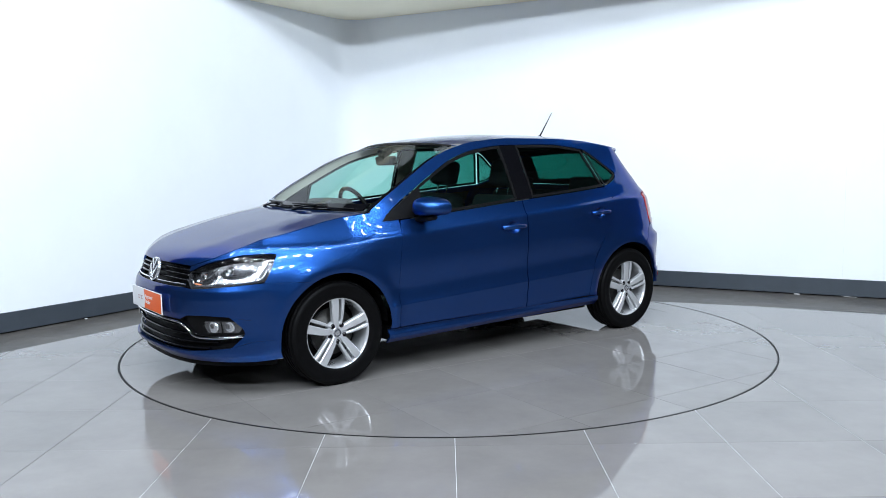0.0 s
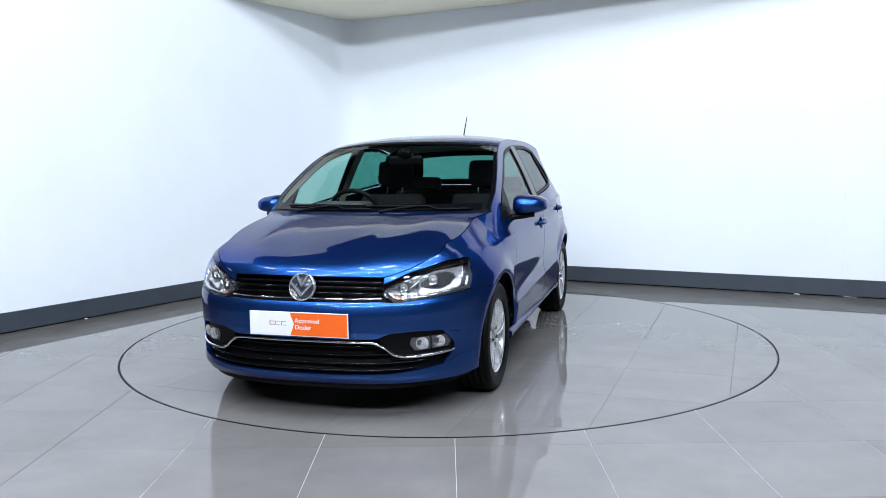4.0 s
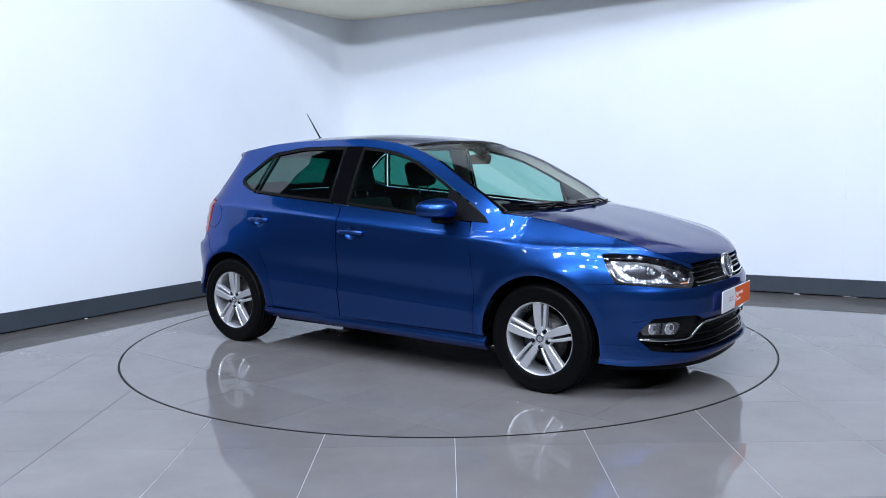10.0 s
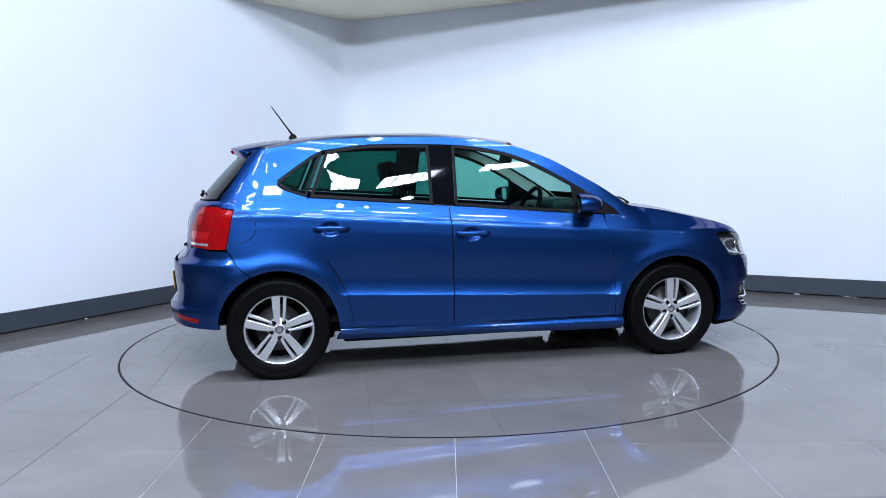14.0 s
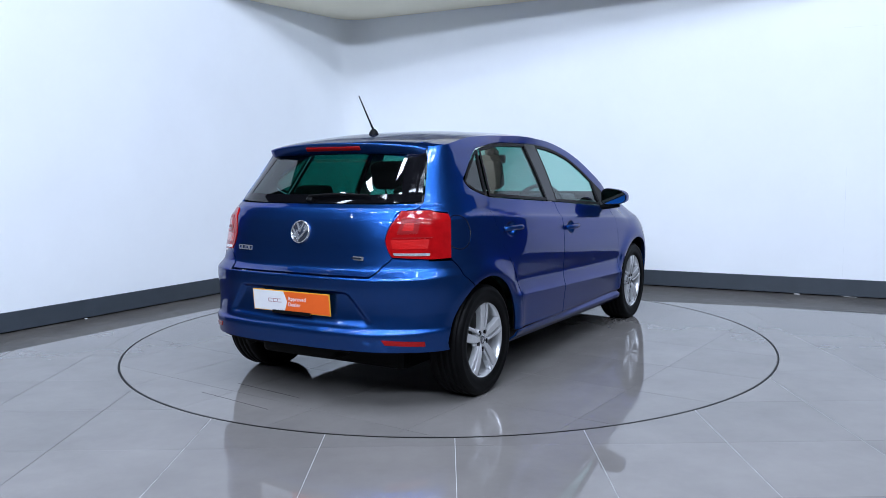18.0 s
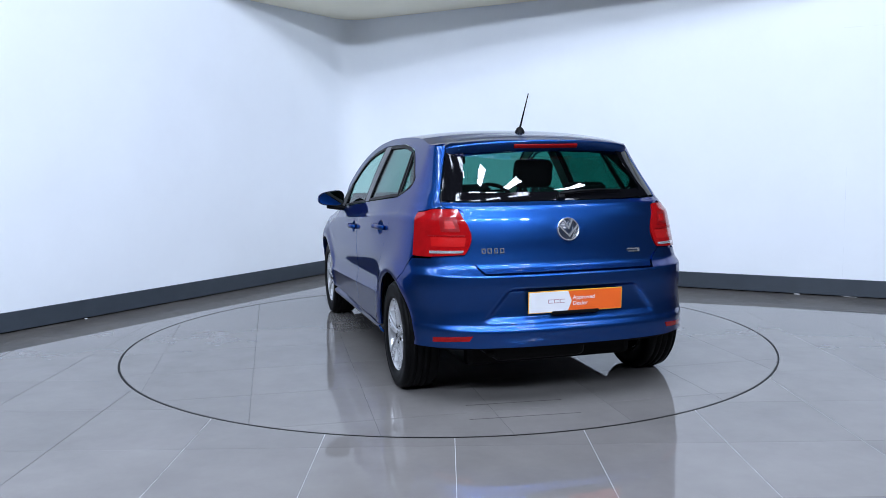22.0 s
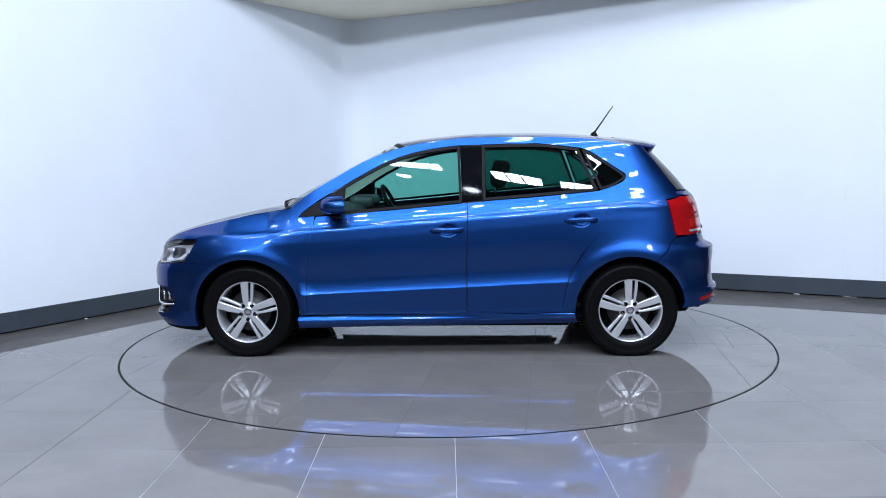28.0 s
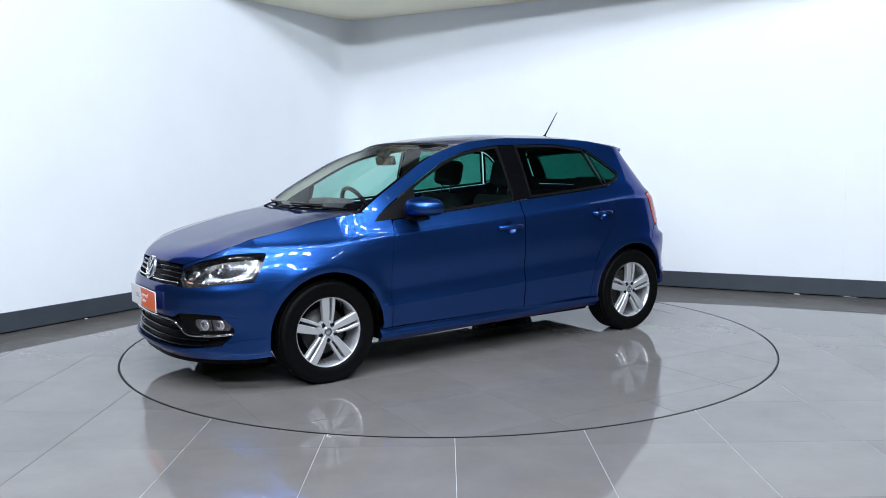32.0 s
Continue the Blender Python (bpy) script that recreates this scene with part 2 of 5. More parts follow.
def clip_half(poly, at, d):
    """Keep the part of a plan polygon to the right of a line."""
    out = []
    side = [(p[0] - at.x) * d.y - (p[1] - at.y) * d.x for p in poly]
    for i, p in enumerate(poly):
        j = (i + 1) % len(poly)
        if side[i] >= 0:
            out.append(p)
        if side[i] * side[j] < 0:
            t = side[i] / (side[i] - side[j])
            out.append((p[0] + (poly[j][0] - p[0]) * t, p[1] + (poly[j][1] - p[1]) * t))
    return out


def cut_disc(poly, r, inside):
    """Trim a polygon (walked finely) by a circle about the origin."""
    if inside:
        mid = math.atan2(sum(p[1] for p in poly), sum(p[0] for p in poly))
        for k in range(-36, 37):
            a = mid + k * math.pi / 180
            c, s = math.cos(a), math.sin(a)
            out = []
            for p, q in zip(poly, poly[1:] + poly[:1]):
                dp, dq = p[0] * c + p[1] * s - r, q[0] * c + q[1] * s - r
                if dp <= 0:
                    out.append(p)
                if (dp < 0) != (dq < 0) and abs(dp - dq) > 1e-12:
                    u = dp / (dp - dq)
                    out.append((p[0] + (q[0] - p[0]) * u, p[1] + (q[1] - p[1]) * u))
            poly = out
            if len(poly) < 3:
                return []
        slim = [p for i, p in enumerate(poly) if math.dist(p, poly[i - 1]) > 0.0005]
        return slim if len(slim) > 2 else []
    def meet(p, q):
        lo, hi = 0.0, 1.0
        for _ in range(40):
            m = (lo + hi) / 2
            far = math.hypot(p[0] + (q[0] - p[0]) * m, p[1] + (q[1] - p[1]) * m) > r
            lo, hi = (lo, m) if far == (math.hypot(*q) > r) else (m, hi)
        return (p[0] + (q[0] - p[0]) * lo, p[1] + (q[1] - p[1]) * lo)

    fine = []
    for i, p in enumerate(poly):
        q = poly[(i + 1) % len(poly)]
        n = max(1, int(math.dist(p, q) / 0.02))
        fine += [(p[0] + (q[0] - p[0]) * k / n, p[1] + (q[1] - p[1]) * k / n) for k in range(n)]
    out_flags = [math.hypot(*p) > r for p in fine]
    if all(out_flags):
        return [poly]
    if not any(out_flags):
        return []
    start = next(i for i in range(len(fine)) if out_flags[i] and not out_flags[i - 1])
    fine = fine[start:] + fine[:start]
    flags = out_flags[start:] + out_flags[:start]
    pieces, run = [], [meet(fine[-1], fine[0])]
    for i, p in enumerate(fine):
        if flags[i]:
            if not run:
                run = [meet(fine[i - 1], p)]
            run.append(p)
        elif run:
            run.append(meet(fine[i - 1], p))
            pieces.append(run)
            run = []
    if run:
        run.append(meet(fine[-1], fine[0]))
        pieces.append(run)
    done = []
    for run in pieces:
        a1, a0 = math.atan2(run[-1][1], run[-1][0]), math.atan2(run[0][1], run[0][0])
        d = (a0 - a1 + math.pi) % (2 * math.pi) - math.pi
        n = max(1, int(abs(d) * r / 0.02))
        pts = run + [(r * math.cos(a1 + d * k / n), r * math.sin(a1 + d * k / n)) for k in range(1, n)]
        slim = [p for i, p in enumerate(pts) if math.dist(p, pts[i - 1]) > 0.001]
        if len(slim) > 2:
            done.append(slim)
    return done


def area_of(poly):
    return 0.5 * abs(sum(a[0] * b[1] - b[0] * a[1] for a, b in zip(poly, poly[1:] + poly[:1])))


# ---- the car: one smooth skin, from which every panel is taken ----
def curve_through(pairs):
    """A smooth, never overshooting curve through (x, value) pairs."""
    xs, ys = np.array(sorted(pairs)).T
    h, d = np.diff(xs), np.diff(ys) / np.diff(xs)
    m = np.zeros_like(ys)
    for i in range(1, len(xs) - 1):
        if d[i - 1] * d[i] > 0:
            w1, w2 = 2 * h[i] + h[i - 1], h[i] + 2 * h[i - 1]
            m[i] = (w1 + w2) / (w1 / d[i - 1] + w2 / d[i])
    m[0], m[-1] = d[0], d[-1]

    def value(x):
        x = np.clip(x, xs[0], xs[-1])
        i = np.clip(np.searchsorted(xs, x) - 1, 0, len(h) - 1)
        t = (x - xs[i]) / h[i]
        return (ys[i] * (1 + 2 * t) * (1 - t) ** 2 + h[i] * m[i] * t * (1 - t) ** 2 + ys[i + 1] * t * t * (3 - 2 * t) + h[i] * m[i + 1] * t * t * (t - 1))
    return value


AXLE_F, AXLE_R, HUB_Z, ARCH = 1.235, -1.235, 0.296, 0.348
# half width of the flank by height
FLANK = curve_through([(0.15, 0.755), (0.20, 0.772), (0.242, 0.812), (0.262, 0.812), (0.270, 0.794), (0.285, 0.791), (0.305, 0.794), (0.36, 0.800), (0.45, 0.812), (0.52, 0.819), (0.60, 0.825), (0.70, 0.829),
                       (0.79, 0.826), (0.84, 0.8205), (0.872, 0.8155), (0.883, 0.811), (0.893, 0.801), (0.905, 0.7925), (0.95, 0.770), (1.0, 0.750), (1.1, 0.710), (1.2, 0.668), (1.3, 0.620), (1.36, 0.588), (1.41, 0.555)])
# how the flank's lines rise towards the tail
RISE = curve_through([(0.20, 0.02), (0.27, 0.02), (0.42, 0.042), (0.60, 0.05), (0.85, 0.07), (1.0, 0.07), (1.3, 0.0), (1.42, 0.0)])
NOSE = curve_through([(0.15, 1.93), (0.19, 2.0), (0.235, 2.036), (0.28, 2.03), (0.35, 2.012), (0.41, 2.022), (0.45, 2.033), (0.52, 2.034), (0.57, 2.025), (0.60, 2.005), (0.63, 1.987), (0.70, 1.962),
                      (0.74, 1.938), (0.78, 1.903), (0.85, 1.84), (0.92, 1.78), (1.0, 1.70), (1.42, 1.3)])
TAIL = curve_through([(0.18, 1.83), (0.22, 1.855), (0.27, 1.876), (0.34, 1.890), (0.395, 1.900), (0.412, 1.896), (0.428, 1.876), (0.55, 1.862), (0.64, 1.868), (0.675, 1.868), (0.695, 1.838), (0.72, 1.802),
                      (0.76, 1.792), (0.80, 1.785), (0.85, 1.778), (0.90, 1.769), (0.95, 1.757), (0.98, 1.746), (1.02, 1.725), (1.04, 1.697), (1.10, 1.650), (1.2, 1.560), (1.3, 1.461), (1.36, 1.397), (1.42, 1.33)])
CREST = curve_through([(0.9, 0.968), (1.05, 0.948), (1.3, 0.905), (1.62, 0.835), (1.75, 0.80), (1.85, 0.765), (1.95, 0.71)])
N_FRONT, N_REAR = 2.7, 3.15
# where the plan begins to round off towards nose and tail
BEND_F, BEND_R = 1.22, 1.20


def corner_table(n, a, w):
    """A superellipse quarter by its length: length, x share, y share."""
    s = np.linspace(0, math.pi / 2, 4000)
    x, y = np.sin(s) ** (2 / n), np.cos(s) ** (2 / n)
    d = np.r_[0, np.cumsum(np.hypot(np.diff(x) * a, np.diff(y) * w))]
    return d, x, y


FRONT_T, REAR_T = corner_table(N_FRONT, 0.8, 0.82), corner_table(N_REAR, 0.67, 0.81)
Q_FRONT, Q_REAR = BEND_F + FRONT_T[0][-1], -BEND_R - REAR_T[0][-1]


def ease(k):
    k = np.clip(k, 0, 1)
    return k * k * (3 - 2 * k)


def half_width(x, z):
    k = np.clip((np.abs(x) - 1.15) / 0.35, 0, 1)
    low = z + k * k * (3 - 2 * k) * np.maximum(0.50 - z, 0) * 0.7
    w = FLANK(low + RISE(z) * np.clip(x, -1.2, 1.2))
    top = CREST(np.maximum(x, 0.9))
    roll = np.clip((z - (top - 0.24)) / 0.24, 0, 1.1) * np.clip((x - 0.75) / 0.35, 0, 1) * np.clip((1.9 - x) / 0.3, 0, 1)
    w = w - 0.092 * roll ** 2
    # the tail draws in above the bumper
    w = w - 0.046 * ease((-x - 0.65) / 0.80) * ease((z - 0.58) / 0.36) * ease((1.42 - z) / 0.32)
    # pressed line low on the doors
    dz = z + RISE(z) * np.clip(x, -1.2, 1.2) - 0.448
    line = np.where(dz > 0, 0.024 * np.exp(-np.maximum(dz, 0) / 0.05) - 0.006 * np.exp(-((dz - 0.10) / 0.06) ** 2), 0.024)
    w = w + line * ease((0.93 - x) / 0.08) * ease((x + 0.95) / 0.16) * ease((z - 0.268) / 0.016)
    # bowls behind the door handles
    for hx, hz in ((-0.083, 0.820), (-0.925, 0.874)):
        r = np.hypot((x - hx) / 0.056, (z - hz) / 0.043)
        k = np.clip((1 - r) / 0.45, 0, 1)
        w = w - 0.024 * k * k * (3 - 2 * k)
    for ax in (AXLE_F, AXLE_R):
        r = np.hypot(x - ax, z - HUB_Z)
        w = w + 0.015 * np.exp(-((r - 0.372) / 0.060) ** 2) * np.clip((z - 0.2) / 0.1, 0, 1)
    return w


def skin(q, z, side=1, off=0.0):
    """The car's skin. q is x along the flank, then runs on in metres round the front and the tail; off moves inwards."""
    q, z = np.broadcast_arrays(np.asarray(q, float), np.asarray(z, float))

    def at(q, z):
        x, y = q.copy(), np.zeros_like(q)
        f, r = np.clip(q, BEND_F, Q_FRONT) - BEND_F, np.clip(-q, BEND_R, -Q_REAR) - BEND_R
        xf = BEND_F + (NOSE(z) - BEND_F) * np.interp(f, FRONT_T[0], FRONT_T[1])
        xr = -BEND_R - (TAIL(z) - BEND_R) * np.interp(r, REAR_T[0], REAR_T[1])
        x = np.where(q > BEND_F, xf, np.where(q < -BEND_R, xr, q))
        w = half_width(x, z)
        y = np.where(q > BEND_F, w * np.interp(f, FRONT_T[0], FRONT_T[2]), np.where(q < -BEND_R, w * np.interp(r, REAR_T[0], REAR_T[2]), w))
        # plate recess in the rear bumper
        dent = np.clip((0.375 + 0.8 * (0.60 - z) - np.abs(y)) / 0.045, 0, 1) * np.clip((z - 0.440) / 0.030, 0, 1) * np.clip((0.618 - z) / 0.022, 0, 1)
        x = np.where(q < -BEND_R, x + 0.018 * dent * dent * (3 - 2 * dent), x)
        return np.stack([x, y, z], -1)
    p = at(q, z)
    if off:
        e = 1e-3
        du = at(np.clip(q + 4 * e, Q_REAR, Q_FRONT), z) - at(np.clip(q - 4 * e, Q_REAR, Q_FRONT), z)
        dv = at(q, z + e) - at(q, z - e)
        n = np.cross(du, dv)
        n /= np.maximum(np.linalg.norm(n, axis=-1, keepdims=True), 1e-12)
        out = np.sign((n * (p - np.array([0, 0, 0.6])) * np.array([1, 1, 0.3])).sum(-1, keepdims=True))
        p = p - n * out * off
    p = p.copy()
    p[..., 1] *= side
    return p


def skin_normal(q, z, side=1):
    """Outward direction of the skin, the same across the borders of its panels."""
    d = skin(q, z, side) - skin(q, z, side, 0.01)
    return d / np.maximum(np.linalg.norm(d, axis=-1, keepdims=True), 1e-9)


def qx(x, z):
    """The skin's q for a point seen from the side."""
    if x > BEND_F:
        return BEND_F + float(np.interp((x - BEND_F) / (float(NOSE(z)) - BEND_F), FRONT_T[1], FRONT_T[0]))
    if x < -BEND_R:
        return -BEND_R - float(np.interp((-x - BEND_R) / (float(TAIL(z)) - BEND_R), REAR_T[1], REAR_T[0]))
    return x


def qy(y, z, end=1):
    """The skin's q for a point seen from the front (end 1) or the back (-1)."""
    tab = FRONT_T if end > 0 else REAR_T
    q = 1.9
    for _ in range(8):
        x = float(skin(q * end, z)[0])
        w = float(half_width(np.array(x), np.array(z)))
        q = (BEND_F if end > 0 else BEND_R) + float(np.interp(1 - abs(y) / w, 1 - tab[2], tab[0]))
    return q * end


def S(*pairs):
    return [(qx(x, z), z) for x, z in pairs]


def F(*pairs):
    return [(qy(y, z, 1), z) for y, z in pairs]


def R(*pairs):
    return [(qy(y, z, -1), z) for y, z in pairs]


def resample(pts, n):
    pts = np.array(pts, float)
    # round the corners a little, then walk at even steps
    d = np.r_[0, np.cumsum(np.linalg.norm(np.diff(pts, axis=0), axis=1))]
    t = np.linspace(0, d[-1], n)
    return np.stack([np.interp(t, d, pts[:, k]) for k in range(pts.shape[1])], 1)


def spline(pts, n):
    """A smooth line through points, n samples."""
    pts = np.array(pts, float)
    d = np.r_[0, np.cumsum(np.linalg.norm(np.diff(pts, axis=0), axis=1))]
    t = np.linspace(0, d[-1], n)
    return np.stack([curve_through(list(zip(d, pts[:, k])))(t) for k in range(pts.shape[1])], 1)


def coons(bottom, top, left, right, nu, nv, smooth=True):
    """Fill four border lines (bottom and top run left to right, left and right run upwards)."""
    walk_line = spline if smooth else resample
    b, t, l, r = walk_line(bottom, nu), walk_line(top, nu), walk_line(left, nv), walk_line(right, nv)
    u, v = np.linspace(0, 1, nu)[:, None, None], np.linspace(0, 1, nv)[None, :, None]
    return ((1 - v) * b[:, None] + v * t[:, None] + (1 - u) * l[None] + u * r[None]
            - (1 - u) * (1 - v) * b[0] - u * (1 - v) * b[-1] - (1 - u) * v * t[0] - u * v * t[-1])


def sheet(P, gap=0.002, lip=0.012, centre=(0, 0, 0.6), N=None):
    """Verts, faces of a panel from a grid of points: edges drawn back by gap, then folded inwards by lip."""
    P = P.copy()
    nu, nv = P.shape[:2]

    def draw_in(a, b):
        d = b - a
        return a + d / np.maximum(np.linalg.norm(d, axis=-1, keepdims=True), 1e-9) * gap
    if gap:
        e0, e1 = draw_in(P[0], P[1]), draw_in(P[-1], P[-2])
        P[0], P[-1] = e0, e1
        e0, e1 = draw_in(P[:, 0], P[:, 1]), draw_in(P[:, -1], P[:, -2])
        P[:, 0], P[:, -1] = e0, e1
    du = np.gradient(P, axis=0)
    dv = np.gradient(P, axis=1)
    n = np.cross(du, dv)
    n /= np.maximum(np.linalg.norm(n, axis=-1, keepdims=True), 1e-12)
    flip = (n * (P - np.array(centre))).sum() < 0
    if flip:
        n = -n
    v = list(P.reshape(-1, 3))
    ix = lambda i, j: i * nv + j
    f = []
    for i in range(nu - 1):
        for j in range(nv - 1):
            c = (ix(i, j), ix(i + 1, j), ix(i + 1, j + 1), ix(i, j + 1))
            f.append(c[::-1] if flip else c)
    if lip:
        ring = [(i, 0) for i in range(nu)] + [(nu - 1, j) for j in range(1, nv)] + [(i, nv - 1) for i in range(nu - 2, -1, -1)] + [(0, j) for j in range(nv - 2, 0, -1)]
        base = len(v)
        # the fold has its own verts, so that the edge stays crisp
        for i, j in ring:
            v.append(P[i, j])
            v.append(P[i, j] - n[i, j] * lip)
        m = len(ring)
        for k in range(m):
            a, b = base + 2 * k, base + 2 * ((k + 1) % m)
            c = (a, b, b + 1, a + 1)
            f.append(c if flip else c[::-1])
    if N is not None:
        return v, f, list(N.reshape(-1, 3)) + [(0.0, 0.0, 0.0)] * (len(v) - nu * nv)
    return v, f


def join_sheets(*sheets):
    v, f = [], []
    for a, b in (s[:2] for s in sheets):
        f += [tuple(k + len(v) for k in c) for c in b]
        v += list(a)
    return v, f


def ring_strip(outer, inner):
    """A flat frame between two closed lines of points."""
    n = len(outer)
    v = list(outer) + list(inner)
    f = [(k, (k + 1) % n, n + (k + 1) % n, n + k) for k in range(n)]
    return v, f


CAR = thing("hatchback_car", "blue metallic five-door hatchback with silver alloy wheels, parked on the turntable", "car")


def panel(name, mat, parent, *sheets, label=""):
    me = mesh_from(name, *join_sheets(*sheets), mat, True)
    if any(len(s) > 2 for s in sheets):
        me.normals_split_custom_set_from_vertices([tuple(float(c) for c in k) for s in sheets for k in (s[2] if len(s) > 2 else [(0.0, 0.0, 0.0)] * len(s[0]))])
    return mesh_part(name, me, parent, label)


def arc(ax, a0, a1, n=24, r=ARCH):
    """Wheel arch points (x, z), angles in degrees from the front, counted upwards."""
    return [(ax + r * math.cos(radians(a0 + (a1 - a0) * k / (n - 1))), HUB_Z + r * math.sin(radians(a0 + (a1 - a0) * k / (n - 1)))) for k in range(n)]


def zr(x):
    return float(RAIL(np.array(x)))


RAIL = curve_through([(0.95, 0.968), (0.86, 1.035), (0.63, 1.172), (0.447, 1.270), (0.267, 1.336), (0.045, 1.383), (-0.29, 1.407), (-0.66, 1.405), (-0.99, 1.388), (-1.2, 1.355), (-1.35, 1.33)])
ROOF_MID = curve_through([(0.32, 1.385), (0.20, 1.405), (0.0, 1.428), (-0.3, 1.447), (-0.66, 1.445), (-1.0, 1.428), (-1.25, 1.398), (-1.42, 1.372)])
BELT = [(0.90, 0.905), (0.58, 0.928), (0.258, 0.953), (-0.21, 0.993), (-0.70, 1.030), (-1.047, 1.058)]
DLO_TOP = [(0.90, 0.905), (0.82, 0.975), (0.62, 1.095), (0.452, 1.190), (0.264, 1.279), (0.041, 1.334), (-0.20, 1.358), (-0.619, 1.362), (-0.95, 1.327)]
BELT_Z, DLO_Z = curve_through(BELT), curve_through(DLO_TOP)
DOOR_FRONT = [(0.832, 0.275), (0.835, 0.36), (0.835, 0.456), (0.818, 0.70), (0.785, 0.875), (0.775, 0.913)]
DOOR_SPLIT = [(-0.197, 0.275), (-0.20, 0.60), (-0.207, 0.90), (-0.21, 0.992)]
DOOR_REAR = [(-0.80, 0.29), (-0.815, 0.38), (-0.84, 0.49), (-0.93, 0.662), (-1.03, 0.78), (-1.082, 0.90), (-1.095, 0.98), (-1.047, 1.056)]


def flank(side):
    """Doors, wings, sill, glass and trim of one side."""
    sk = lambda c, off=0.0: skin(c[..., 0], c[..., 1], side, off)
    nm = lambda c: skin_normal(c[..., 0], c[..., 1], side)
    # front door
    c = coons(S(*[(x, 0.275 - 0.004 * (x - 0.8)) for x in np.linspace(0.832, -0.197, 9)]), S(*[(x, float(BELT_Z(x))) for x in np.linspace(0.775, -0.21, 9)]), S(*DOOR_FRONT), S(*DOOR_SPLIT), 100, 150)
    door = panel("front_door", M_PAINT, CAR, sheet(sk(c), gap=0.0034))
    c = coons(S(*[(x, 0.279 - 0.010 * (x + 0.2)) for x in np.linspace(-0.197, -0.80, 9)]), S(*[(x, float(BELT_Z(x))) for x in np.linspace(-0.21, -1.047, 9)]), S(*DOOR_SPLIT), S(*DOOR_REAR), 90, 150)
    rear_door = panel("rear_door", M_PAINT, CAR, sheet(sk(c), gap=0.0034))
    # sill
    c = coons(S((0.90, 0.185), (-0.905, 0.215)), S((0.90, 0.270), (-0.88, 0.287)), S((0.90, 0.185), (0.90, 0.270)), S((-0.905, 0.215), (-0.88, 0.287)), 50, 8)
    panel("side_skirt", M_PAINT, CAR, sheet(sk(c)))
    # front wing
    start = math.degrees(math.asin((0.275 - HUB_Z) / ARCH))
    strip = coons(S((0.832, 0.272), (0.888, 0.272)), S((0.826, 0.60), (1.066, 0.60)), S((0.832, 0.272), (0.835, 0.36), (0.835, 0.456), (0.826, 0.60)), S(*arc(AXLE_F, 184, 119.1, 14)), 10, 24)
    c = coons(S(*([(0.826, 0.60), (0.95, 0.60)] + arc(AXLE_F, 119.1, 62, 20))), S((0.785, 0.93), (0.80, 0.962), (0.93, 0.962), (1.05, 0.946), (1.3, 0.904), (1.52, 0.857), (1.62, 0.834)),
              S((0.826, 0.60), (0.818, 0.70), (0.785, 0.875), (0.785, 0.93)), S(arc(AXLE_F, 62, 62, 2)[0], (1.46, 0.612), (1.657, 0.621), (1.610, 0.69), (1.567, 0.764), (1.62, 0.834)), 60, 34, smooth=False)
    panel("front_wing", M_PAINT, CAR, sheet(sk(c), gap=0.0, N=nm(c)), sheet(sk(strip), gap=0.0, lip=0.012, N=nm(strip)))
    c = coons(S((1.568, 0.767), (1.60, 0.771), (1.72, 0.767)) + F((0.60, 0.750), (0.514, 0.723), (0.44, 0.688), (0.40, 0.671)), S((1.62, 0.834), (1.75, 0.792)) + F((0.52, 0.744), (0.40, 0.702)), S((1.568, 0.767), (1.62, 0.834)), F((0.40, 0.671), (0.40, 0.702)), 36, 10)
    panel("wing_tip", M_PAINT, CAR, sheet(sk(c), gap=0.001))
    # rear wing and pillar
    strip = coons(S((-0.80, 0.290), (-0.887, 0.290)), S((-0.895, 0.60), (-1.066, 0.60)), S((-0.80, 0.29), (-0.815, 0.38), (-0.84, 0.49), (-0.895, 0.60)), S(*arc(AXLE_R, -1, 60.9, 14)), 10, 24)
    bottom = [(-0.895, 0.60), (-1.0, 0.60)] + arc(AXLE_R, 60.9, 115, 20)
    lamp_edge = [(-1.388, 0.616), (-1.505, 0.752), (-1.518, 0.766), (-1.493, 0.88), (-1.466, 0.990)]
    low = coons(S(*bottom), S(*[(x, 1.056 + 0.141 * (x + 1.047)) for x in np.linspace(-1.047, -1.466, 8)]), S(*([(-0.895, 0.60)] + DOOR_REAR[3:])), S(*([arc(AXLE_R, 115, 115, 2)[0]] + lamp_edge + [(-1.466, 0.997)])), 60, 50, smooth=False)
    quarter_rear = [(-1.047, 1.056), (-1.14, 1.085), (-1.212, 1.125), (-1.220, 1.150), (-1.18, 1.185), (-1.092, 1.247), (-1.0, 1.306), (-0.95, 1.330)]
    c2 = coons(S(*[(x, 1.056 + 0.141 * (x + 1.047)) for x in np.linspace(-1.047, -1.466, 6)]) + R((0.66, 1.013), (0.624, 1.021)), S((-0.95, 1.330), (-1.08, 1.374), (-1.2, 1.356)) + R((0.531, 1.335)),
               S(*quarter_rear), R((0.624, 1.021), (0.624, 1.052), (0.595, 1.15), (0.563, 1.25), (0.531, 1.335)), 30, 30)
    panel("rear_wing", M_PAINT, CAR, sheet(sk(low), gap=0.0, N=nm(low)), sheet(sk(strip), gap=0.0, lip=0.012, N=nm(strip)), sheet(sk(c2), gap=0.0, lip=0.01, N=nm(c2)))
    # roof rail with the front pillar
    xs = np.linspace(0.93, -0.95, 40)
    c = coons(S(*[(x, float(DLO_Z(min(x, 0.9)))) for x in xs]), S(*[(x, zr(x)) for x in np.linspace(0.95, -1.08, 40)]), S((0.93, 0.905), (0.95, 0.968)), S((-0.95, 1.330), (-1.08, zr(-1.08))), 60, 8, smooth=False)
